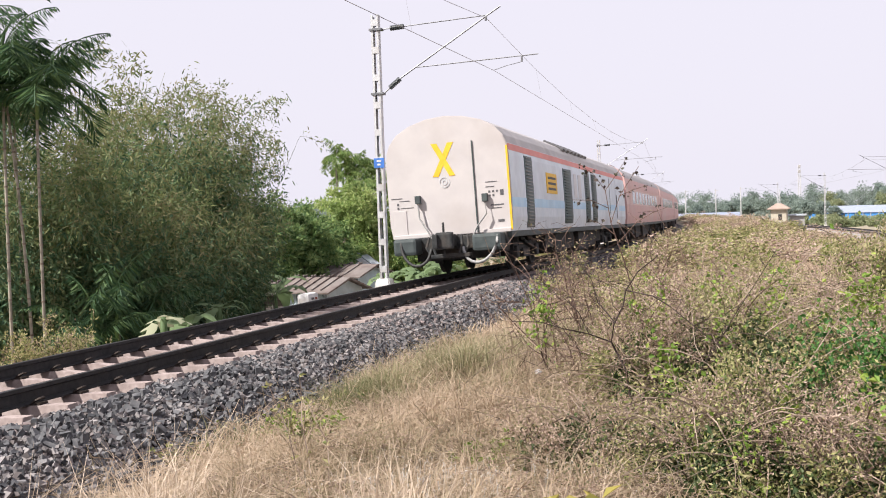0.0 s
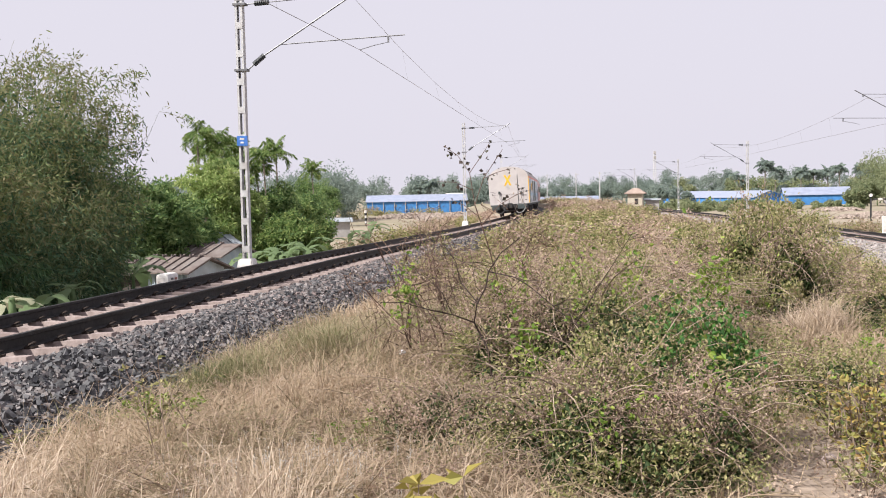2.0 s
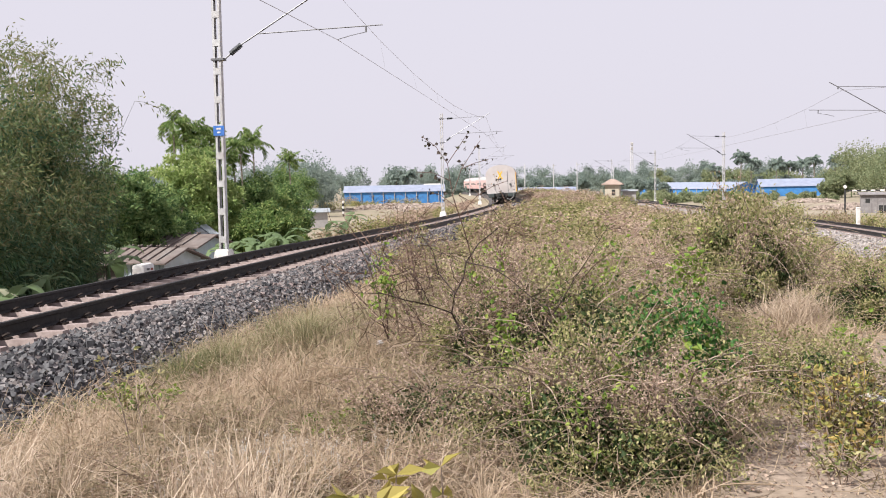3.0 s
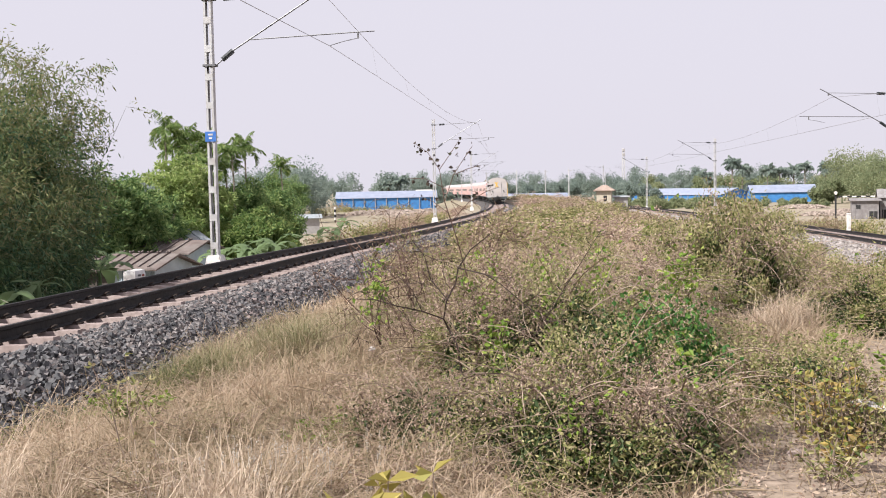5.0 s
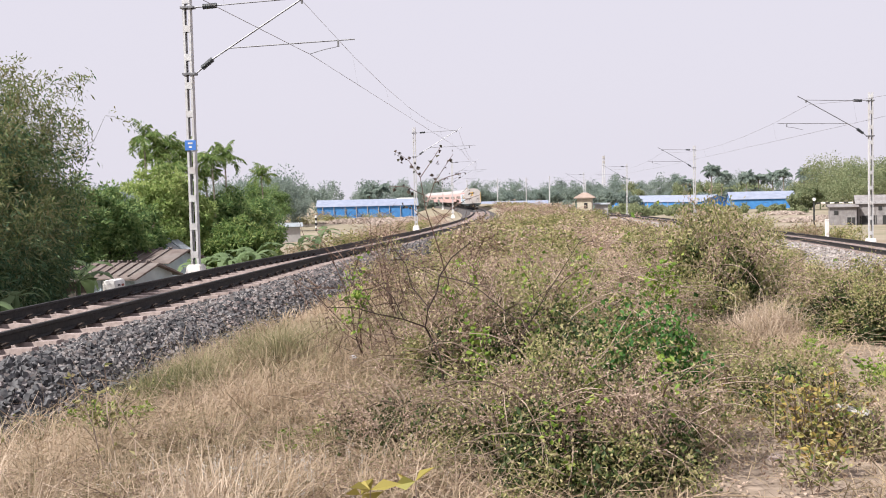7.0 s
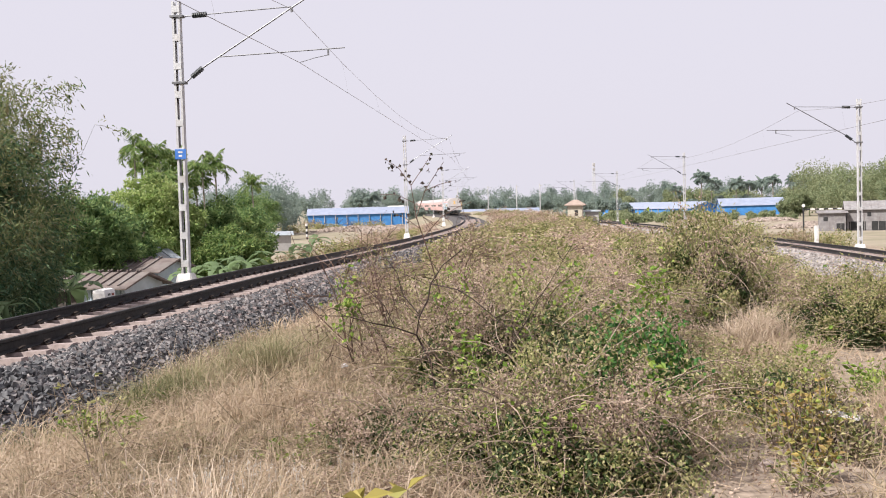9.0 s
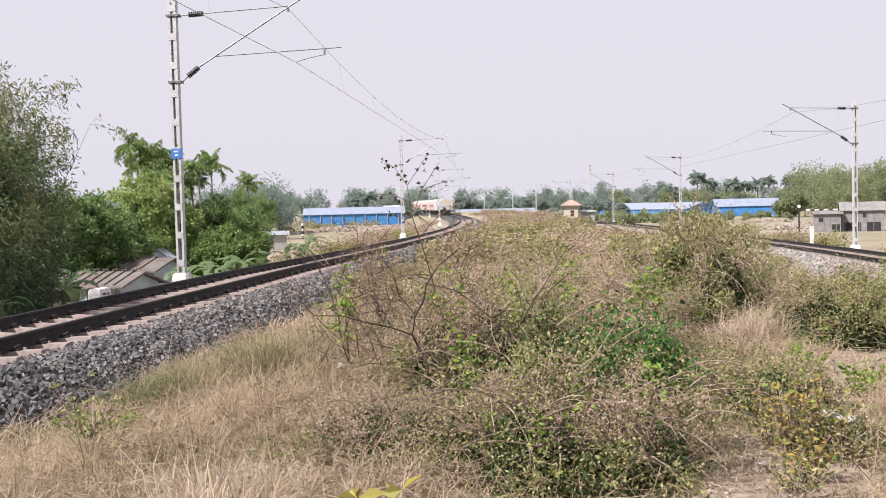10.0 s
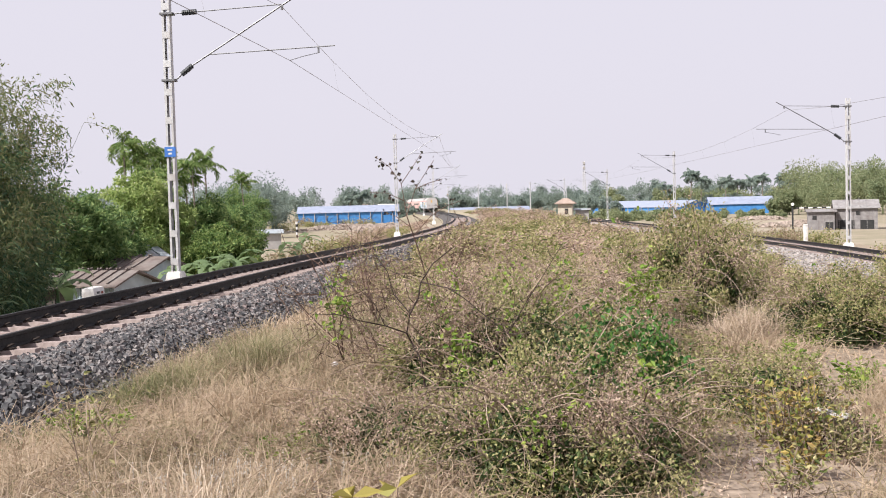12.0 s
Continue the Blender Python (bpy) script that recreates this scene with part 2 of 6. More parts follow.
M["grey_wall"] = surface("grey_wall", (0.182, 0.171, 0.175), (0.258, 0.243, 0.243), 0.85, 3, 0.1, stain=(0.152, 0.129, 0.122))
M["tin"] = surface("tin", (0.251, 0.281, 0.312), (0.342, 0.372, 0.395), 0.55, 3, 0.2, 0.2, stain=(0.198, 0.152, 0.122), stain_scale=0.9)
M["blue_tin"] = surface("blue_tin", (0.34, 0.43, 0.50), (0.45, 0.53, 0.585), 0.6, 3, 0.2, 0.0, stain=(0.28, 0.31, 0.34), stain_scale=0.9)
# dark wall colour standing for the shade beneath an open hut's roof
M["shaded_wall"] = surface("shaded_wall", (0.0532, 0.0456, 0.0418), (0.0988, 0.0836, 0.076), 0.9, 5, 0.3)
M["rust"] = surface("rust", (0.105, 0.082, 0.074), (0.165, 0.132, 0.12), 0.8, 4, 0.3, stain=(0.19, 0.175, 0.17), stain_scale=0.6)
M["rubble"] = leafy("rubble", [(0.274, 0.22, 0.19), (0.365, 0.304, 0.266), (0.213, 0.175, 0.144)], 0, 0.9)
M["yellow_wall"] = surface("yellow_wall", (0.395, 0.35, 0.281), (0.471, 0.426, 0.35), 0.85, 3, 0.1)
M["pale_wall"] = surface("pale_wall", (0.317, 0.302, 0.295), (0.389, 0.374, 0.367), 0.85, 3, 0.1)
M["dark_gap"] = surface("dark_gap", (0.0228, 0.0228, 0.0243), (0.038, 0.038, 0.038), 0.8, 3, 0.0)
M["plastic_white"] = surface("plastic_white", (0.532, 0.517, 0.547), (0.608, 0.593, 0.608), 0.4, 9, 0.1)

# ---- mesh helpers ----


def raw_mesh(name, verts, groups):
    """A mesh from arrays: verts (n,3) and a list of face arrays (m,k)."""
    me = bpy.data.meshes.new(name)
    verts = np.asarray(verts, dtype=np.float32)
    me.vertices.add(len(verts))
    me.vertices.foreach_set("co", verts.ravel())
    idx = np.concatenate([np.asarray(g, dtype=np.int32).ravel() for g in groups])
    size = np.concatenate([np.full(len(g), g.shape[1], dtype=np.int32) for g in groups])
    start = np.concatenate([[0], np.cumsum(size)[:-1]]).astype(np.int32)
    me.loops.add(len(idx))
    me.loops.foreach_set("vertex_index", idx)
    me.polygons.add(len(size))
    me.polygons.foreach_set("loop_start", start)
    me.polygons.foreach_set("loop_total", size)
    me.update(calc_edges=True)
    me.shade_flat()
    return me


def empty(name, m=None):
    ob = new(name)
    ob.empty_display_size = 0.2
    if m is not None:
        ob.matrix_basis = m
    return ob


def part(name, data, material, parent=None, label="", m=None, smooth=False, kind=""):
    """Links a bmesh or a mesh as one object under a thing or a part."""
    if isinstance(data, bmesh.types.BMesh):
        me = bpy.data.meshes.new(name)
        data.to_mesh(me)
        data.free()
    else:
        me = data
    if not me.materials:
        me.materials.append(M[material])
    if smooth:
        me.polygons.foreach_set("use_smooth", [True] * len(me.polygons))
    ob = new(name, me)
    if parent:
        ob.parent = parent
    if m is not None:
        ob.matrix_basis = m
    return tagged(ob, label, kind=kind)


def box(size, at=(0, 0, 0), bevel=0.0, bm=None, m=None):
    """A box with its centre at `at`, edges rounded by bevel, added to bm."""
    made = bmesh.new()
    bmesh.ops.create_cube(made, size=1.0)
    for v in made.verts:
        v.co = Vector((v.co.x * size[0], v.co.y * size[1], v.co.z * size[2]))
    if bevel:
        bmesh.ops.bevel(made, geom=list(made.edges), offset=bevel, segments=2, affect='EDGES', profile=0.6)
    for v in made.verts:
        v.co = (m @ v.co if m is not None else v.co) + Vector(at)
    if bm is None:
        return made
    return merge(bm, made)


def merge(bm, other):
    me = bpy.data.meshes.new("joined")
    other.to_mesh(me)
    other.free()
    bm.from_mesh(me)
    bpy.data.meshes.remove(me)
    return bm


def tube(points, r, sides=6, bm=None, r_end=None):
    """A round bar along points."""
    bm = bm or bmesh.new()
    pts = [Vector(q) for q in points]
    rings = []
    for i, q in enumerate(pts):
        way = (pts[min(i + 1, len(pts) - 1)] - pts[max(i - 1, 0)]).normalized()
        side = way.cross(Vector((0, 0, 1)) if abs(way.z) < 0.95 else Vector((1, 0, 0))).normalized()
        up = side.cross(way)
        rad = r if r_end is None else r + (r_end - r) * i / (len(pts) - 1)
        rings.append([bm.verts.new(q + (side * math.cos(a) + up * math.sin(a)) * rad)
                      for a in [2 * math.pi * k / sides for k in range(sides)]])
    for a, b in zip(rings, rings[1:]):
        for k in range(sides):
            bm.faces.new((a[k], a[(k + 1) % sides], b[(k + 1) % sides], b[k]))
    bm.faces.new(rings[0][::-1])
    bm.faces.new(rings[-1])
    return bm


def sweep(profile, stations, closed=True):
    """Extrudes a closed profile of (side, up) along stations, each a function (side, up) -> point."""
    bm = bmesh.new()
    rings = [[bm.verts.new(st(a, b)) for a, b in profile] for st in stations]
    n = len(profile)
    for a, b in zip(rings, rings[1:]):
        for k in range(n if closed else n - 1):
            bm.faces.new((a[k], b[k], b[(k + 1) % n], a[(k + 1) % n]))
    if closed:
        bm.faces.new(rings[0])
        bm.faces.new(rings[-1][::-1])
        bmesh.ops.recalc_face_normals(bm, faces=list(bm.faces))
    return bm


def prism(outline, depth, bm=None, m=None):
    """A flat plate: an outline in x, z thickened along y."""
    made = bmesh.new()
    a = [made.verts.new((x, -depth / 2, z)) for x, z in outline]
    b = [made.verts.new((x, depth / 2, z)) for x, z in outline]
    made.faces.new(a)
    made.faces.new(b[::-1])
    for i in range(len(a)):
        j = (i + 1) % len(a)
        made.faces.new((a[i], b[i], b[j], a[j]))
    bmesh.ops.recalc_face_normals(made, faces=list(made.faces))
    if m is not None:
        for v in made.verts:
            v.co = m @ v.co
    return made if bm is None else merge(bm, made)


def unit(v):
    return v / np.maximum(np.linalg.norm(v, axis=1, keepdims=True), 1e-9)


def sticks(p0, p1, r0, r1):
    """Three-sided twigs from p0 to p1: verts and faces."""
    p0, p1 = np.asarray(p0, float), np.asarray(p1, float)
    n = len(p0)
    w = unit(p1 - p0)
    ref = np.where(np.abs(w[:, 2:3]) < 0.9, np.array([[0, 0, 1.0]]), np.array([[1.0, 0, 0]]))
    s = unit(np.cross(w, ref))
    u = np.cross(s, w)
    r0, r1 = np.broadcast_to(r0, n)[:, None], np.broadcast_to(r1, n)[:, None]
    rings = []
    for p, r in ((p0, r0), (p1, r1)):
        for k in range(3):
            a = 2 * math.pi * k / 3
            rings.append(p + (s * math.cos(a) + u * math.sin(a)) * r)
    v = np.stack(rings, 1).reshape(-1, 3)
    b = np.arange(n)[:, None] * 6
    f = np.concatenate([b + np.array([[k, (k + 1) % 3, 3 + (k + 1) % 3, 3 + k]]) for k in range(3)])
    return v, f


def cards(p, way, length, width, rng, fold=0.25):
    """Leaves, folded along the midrib: verts and triangle faces."""
    n = len(p)
    way = unit(way)
    side = unit(np.cross(way, rng.normal(size=(n, 3))))
    up = np.cross(side, way)
    length, width = np.broadcast_to(length, n)[:, None], np.broadcast_to(width, n)[:, None]
    mid = p + way * length * 0.45
    v = np.stack([p, mid + side * width / 2 + up * width * fold, p + way * length, mid - side * width / 2 + up * width * fold], 1).reshape(-1, 3)
    b = np.arange(n)[:, None] * 4
    return v, np.concatenate([b + np.array([[0, 1, 2]]), b + np.array([[0, 2, 3]])])


def blades(p, way, length, width, bend, rng):
    """Grass blades that bow over: verts and faces."""
    n = len(p)
    way = unit(way)
    out = np.concatenate([way[:, :2], np.zeros((n, 1))], 1)
    out = unit(out + rng.normal(size=(n, 3)) * [0.3, 0.3, 0])
    side = np.stack([-out[:, 1], out[:, 0], np.zeros(n)], 1)
    ln, wd, bd = [np.broadcast_to(q, n)[:, None] for q in (length, width, bend)]
    m1 = p + way * ln * 0.5
    tip = p + way * ln * (1 - 0.25 * bd) + (out - np.array([[0, 0, 0.5]])) * ln * bd * 0.5
    v = np.stack([p - side * wd / 2, p + side * wd / 2, m1 + side * wd * 0.4, m1 - side * wd * 0.4, tip], 1).reshape(-1, 3)
    b = np.arange(n)[:, None] * 5
    return v, b + np.array([[0, 1, 2, 3]]), b + np.array([[3, 2, 4]])


def ball_dirs(n, rng):
    return unit(rng.normal(size=(n, 3)))

# ---- the lie of the land ----


def line_x(y):
    u = y - 26.0
    return -4.75 + 0.104 * u - 0.000365 * u * u


def line_slope(y):
    return 0.104 - 0.00073 * (y - 26.0)


def line_z(y):
    return -1.05 * (1 - np.exp(-np.maximum(0, y - 26.0) / 90.0))


def loop_x(y):
    u = y - 57.0
    return 19.6 + 0.062 * u - 0.00022 * u * u


def loop_slope(y):
    return 0.062 - 0.00044 * (y - 57.0)


def loop_z(y):
    return -1.17 - 0.56 * np.clip((y - 50.0) / 115.0, 0, 1)


CANT = 0.08 / 1.75
TRACKS = {"line": (line_x, line_slope, line_z, CANT), "loop": (loop_x, loop_slope, loop_z, 0.0)}


def on_track(track, y, d, h):
    """The point d to the side of a track's middle and h over its rails."""
    fx, fs, fz, cant = TRACKS[track]
    a = math.atan(fs(y))
    return Vector((fx(y) + d * math.cos(a), y - d * math.sin(a), float(fz(y)) + h + cant * d))


def track_pose(track, y, d=0.0, h=0.0):
    """A pose on a track: local y ahead, x to its right, leaning with the cant."""
    fx, fs, fz, cant = TRACKS[track]
    return Matrix.Translation(on_track(track, y, d, h)) @ Matrix.Rotation(-math.atan(fs(y)), 4, 'Z') @ Matrix.Rotation(-math.atan(cant), 4, 'Y')


def smooth(a, b, x):
    t = np.clip((x - a) / (b - a), 0, 1)
    return t * t * (3 - 2 * t)


def hills(x, y, s, seed=0.0):
    """Cheap smooth unevenness of about -1 to 1."""
    return (np.sin(x * s + 1.3 + seed) * np.cos(y * s * 0.83 + 0.4 + seed * 2) + 0.6 * np.sin(x * s * 2.3 + y * s * 1.7 + seed) + 0.4 * np.cos(x * s * 4.1 - y * s * 3.7 + 2 + seed)) / 2


def ground_z(x, y):
    x, y = np.asarray(x, float), np.asarray(y, float)
    yc = np.clip(y, -60, 330)
    d1, d2 = x - line_x(yc), x - loop_x(yc)
    z1, z2 = line_z(yc), loop_z(yc)
    low = -3.0 + 0.12 * hills(x, y, 0.05)
    mid = -0.30 + 0.40 * smooth(14, 32, yc) - 0.75 * smooth(60, 160, yc) + 0.10 * hills(x, y, 0.55) + 0.05 * hills(x, y, 1.7, 2.0)
    z = z1 - 0.60 + (mid - z1 + 0.60) * smooth(2.3, 5.0, d1)
    near_loop = z2 - 0.80
    z = z + (near_loop - z) * smooth(-11.0 - 3.5 * smooth(24, 44, yc), -4.8, d2)
    z = z + (low - z) * smooth(4.2, 10.0, d2)
    z = np.where(d1 < 0, z1 - 0.85 + (low - z1 + 0.85) * smooth(4.0, 9.5, -d1), z)
    fade = smooth(330, 420, y) + smooth(-60, -90, y)
    return z + (low - z) * np.clip(fade, 0, 1)


def build_ground():
    xs = np.concatenate([[-3000, -1500, -700, -350, -200, -120, -80, -60, -45, -35, -28], np.arange(-24, 34, 0.4), [36, 40, 46, 55, 70, 90, 120, 200, 350, 700, 1500, 3000]])
    ys = np.concatenate([[-3000, -1200, -500, -200, -90, -60, -40, -25, -15, -8], np.arange(-4, 40, 0.4), np.arange(40, 120, 1.5), np.arange(120, 440, 6.0), [450, 500, 600, 800, 1200, 2000, 4000]])
    gx, gy = np.meshgrid(xs, ys)
    v = np.stack([gx, gy, ground_z(gx, gy)], -1).reshape(-1, 3)
    nx, ny = len(xs), len(ys)
    i = (np.arange(ny - 1)[:, None] * nx + np.arange(nx - 1)[None]).ravel()[:, None]
    me = raw_mesh("ground", v, [i + np.array([[0, 1, nx + 1, nx]])])
    me.materials.append(M["soil"])
    me.materials.append(M["field"])
    c = v[i[:, 0]]
    far = (np.abs(c[:, 0]) > 34) | (c[:, 1] > 130) | (c[:, 0] < line_x(np.clip(c[:, 1], -60, 330)) - 9)
    me.polygons.foreach_set("material_index", far.astype(np.int32))
    part("ground", me, "soil", label="dry brown earth between the tracks, with green plain beyond", smooth=True, kind="structure")


build_ground()

# ---- railway tracks ----
RAIL = [(-0.075, -0.172), (0.075, -0.172), (0.075, -0.160), (0.012, -0.140), (0.010, -0.052), (0.036, -0.040), (0.036, -0.004),
        (0.028, 0.0), (-0.028, 0.0), (-0.036, -0.004), (-0.036, -0.040), (-0.010, -0.052), (-0.012, -0.140), (-0.075, -0.160)]
BED = [(-3.1, -0.95), (-1.85, -0.27), (-1.4, -0.25), (-0.75, -0.31), (0.75, -0.31), (1.4, -0.25), (1.85, -0.27), (2.25, -0.42), (3.05, -0.95)]


def sleeper_mesh():
    bm = bmesh.new()
    rows = [(-1.375, 0.19), (-1.2, 0.21), (-0.65, 0.21), (-0.35, 0.17), (0.35, 0.17), (0.65, 0.21), (1.2, 0.21), (1.375, 0.19)]
    rings = []
    for x, h in rows:
        rings.append([bm.verts.new((x, -0.115, -h)), bm.verts.new((x, 0.115, -h)), bm.verts.new((x, 0.07, 0.0 if h > 0.18 else -0.03)), bm.verts.new((x, -0.07, 0.0 if h > 0.18 else -0.03))])
    for a, b in zip(rings, rings[1:]):
        for k in range(4):
            bm.faces.new((a[k], b[k], b[(k + 1) % 4], a[(k + 1) % 4]))
    bm.faces.new(rings[0])
    bm.faces.new(rings[-1][::-1])
    bmesh.ops.recalc_face_normals(bm, faces=list(bm.faces))
    me = bpy.data.meshes.new("sleeper")
    bm.to_mesh(me)
    bm.free()
    me.materials.append(M["sleeper"])
    return me


def clip_mesh():
    bm = tube([(0.0, -0.05, 0.0), (0.05, -0.05, 0.03), (0.085, -0.02, 0.05), (0.085, 0.03, 0.05), (0.04, 0.055, 0.045), (-0.01, 0.03, 0.035)], 0.013, 4)
    box((0.10, 0.12, 0.03), (0.05, 0, -0.005), bm=bm)
    me = bpy.data.meshes.new("rail_clip")
    bm.to_mesh(me)
    bm.free()
    me.materials.append(M["clip"])
    return me


def stone_shapes(count, rng):
    """Angular crushed stones of unit size: lists of verts and the shared faces."""
    v = np.array([(x, y, z) for x in (-1, 1) for y in (-1, 1) for z in (-1, 1)], float) * 0.62
    f = np.array([(0, 1, 3), (0, 3, 2), (4, 6, 7), (4, 7, 5), (0, 4, 5), (0, 5, 1), (2, 3, 7), (2, 7, 6), (0, 2, 6), (0, 6, 4), (1, 5, 7), (1, 7, 3)])
    shapes = []
    for _ in range(count):
        w = v * (0.62 + 0.5 * rng.random((8, 3))) * [1.0, 0.6 + 0.3 * rng.random(), 0.42 + 0.3 * rng.random()]
        w[rng.integers(0, 8, 3)] *= 0.72
        shapes.append(w)
    return shapes, f


def rotations(n, rng):
    q = unit(rng.normal(size=(n, 4)))
    w, x, y, z = q.T
    return np.stack([1 - 2 * (y * y + z * z), 2 * (x * y - z * w), 2 * (x * z + y * w), 2 * (x * y + z * w), 1 - 2 * (x * x + z * z), 2 * (y * z - x * w),
                     2 * (x * z - y * w), 2 * (y * z + x * w), 1 - 2 * (x * x + y * y)], 1).reshape(n, 3, 3)


def heap_of_stones(p, size, rng):
    shapes, f = stone_shapes(10, rng)
    n = len(p)
    which = rng.integers(0, 10, n)
    base = np.stack(shapes)[which]
    v = np.einsum('nij,nkj->nki', rotations(n, rng), base) * size[:, None, None] + p[:, None]
    return v.reshape(-1, 3), (np.arange(n)[:, None, None] * 8 + f[None]).reshape(-1, 3)


def bed_height(d):
    return np.interp(d, [q[0] for q in BED], [q[1] for q in BED])


def build_track(track, name, label, y0, y1, near):
    ob = empty(name)
    tagged(ob, label, "railway track")
    ys = np.arange(y0, y1 + 0.1, 3.0)
    for side in (-0.874, 0.874):
        sts = [(lambda a, b, y=y, side=side: on_track(track, y, side + a, b)) for y in ys]
        part("rail", sweep(RAIL, sts), "rail", ob, "dark rust-brown steel rail")
    sts = [(lambda a, b, y=y: on_track(track, y, a, b)) for y in ys]
    part("ballast_bed", sweep(BED, sts, closed=False), "gravel" if near else "pale_gravel", ob, "grey crushed-stone ballast" if near else "pale crushed-stone ballast", smooth=True)
    me = sleeper_mesh()
    n = 0
    for y in np.arange(y0 + 0.3, min(y1, y0 + 178), 0.6):
        if n >= 300:
            break
        n += 1
        part("sleeper", me, "sleeper", ob, m=track_pose(track, y, random.uniform(-0.02, 0.02), -0.178))
    if not near:
        return ob
    cm = clip_mesh()
    for y in np.arange(y0 + 0.3, y0 + 45, 0.6):
        if y < 6:
            continue
        for d, turn in ((0.95, 0), (0.80, 180), (-0.80, 0), (-0.95, 180)):
            part("rail_clip", cm, "clip", ob, m=track_pose(track, y, d, -0.165) @ Matrix.Rotation(radians(turn), 4, 'Z'))
    return ob


def scatter_ballast(track, ob, spans, seed, mat="stone"):
    """Loose stones over the ballast: rows of (y from, y to, d from, d to, per square metre, size)."""
    rng = np.random.default_rng(seed)
    vs, fs, base = [], [], 0
    fx, fsl, fz, cant = TRACKS[track]
    for ya, yb, da, db, dens, size in spans:
        n = int((yb - ya) * (db - da) * dens)
        y, d = rng.uniform(ya, yb, n), rng.uniform(da, db, n)
        under = (np.abs(d) < 1.40) & (np.abs(((y - (-12.0 + 0.3)) / 0.6 + 0.5) % 1 - 0.5) * 0.6 < 0.12)
        on_rail = np.abs(np.abs(d) - 0.874) < 0.11
        keep = ~(under | on_rail)
        y, d = y[keep], d[keep]
        a = np.arctan(fsl(y))
        s = size * rng.uniform(0.5, 1.5, len(y))
        p = np.stack([fx(y) + d * np.cos(a), y - d * np.sin(a), fz(y) + cant * d + bed_height(d) + s * 0.12], 1)
        v, f = heap_of_stones(p, s, rng)
        vs.append(v)
        fs.append(f + base)
        base += len(v)
    part("loose_ballast", raw_mesh("loose_ballast", np.concatenate(vs), [np.concatenate(fs)]), mat, ob, "loose crushed stones", kind="stuff")


def place_stones(track, ob, seed):
    """The nearest stones, each by itself."""
    rng = np.random.default_rng(seed)
    shapes, f = stone_shapes(12, rng)
    meshes = [raw_mesh("stone", v * 0.064, [f]) for v in shapes]
    for me in meshes:
        me.materials.append(M["loose_stone"])
    for k in range(300):
        y, d = rng.uniform(7.4, 11.5), rng.uniform(1.5, 2.75)
        q = on_track(track, y, d, float(bed_height(d)) + 0.045)
        turn = Euler(rng.uniform(0, 6.28, 3)).to_matrix().to_4x4()
        part("stone", meshes[k % 12], "loose_stone", ob, m=Matrix.Translation(q) @ turn @ Matrix.Scale(rng.uniform(0.7, 1.3), 4))


main_track = build_track("line", "railway_track", "curving broad-gauge track on concrete sleepers in dark grey ballast", -12.0, 420.0, True)
scatter_ballast("line", main_track, [(6, 16, 1.3, 2.9, 760, 0.05), (16, 30, 1.3, 2.9, 400, 0.062), (30, 60, 1.3, 2.9, 90, 0.11), (60, 110, 1.3, 2.8, 30, 0.15),
                                     (8, 45, -3.0, -0.95, 110, 0.075)], 11)
scatter_ballast("line", main_track, [(6, 45, -0.80, 0.80, 150, 0.05), (6, 22, 0.95, 1.62, 190, 0.05), (22, 45, 0.95, 1.9, 150, 0.06), (15, 26, 1.5, 2.4, 120, 0.055), (24, 60, 1.3, 2.9, 90, 0.07), (45, 110, -1.3, 2.8, 22, 0.13)], 14, "dusty_stone")
place_stones("line", main_track, 13)
loop_track = build_track("loop", "railway_track", "second railway track on concrete sleepers, lower and further off", 20.0, 330.0, False)
scatter_ballast("loop", loop_track, [(38, 80, -3.0, -1.3, 40, 0.11), (38, 80, -1.3, 1.3, 12, 0.09)], 12, "pale_stone")

# ---- masts and overhead wires ----
CONTACT, CARRIER = 5.83, 7.40


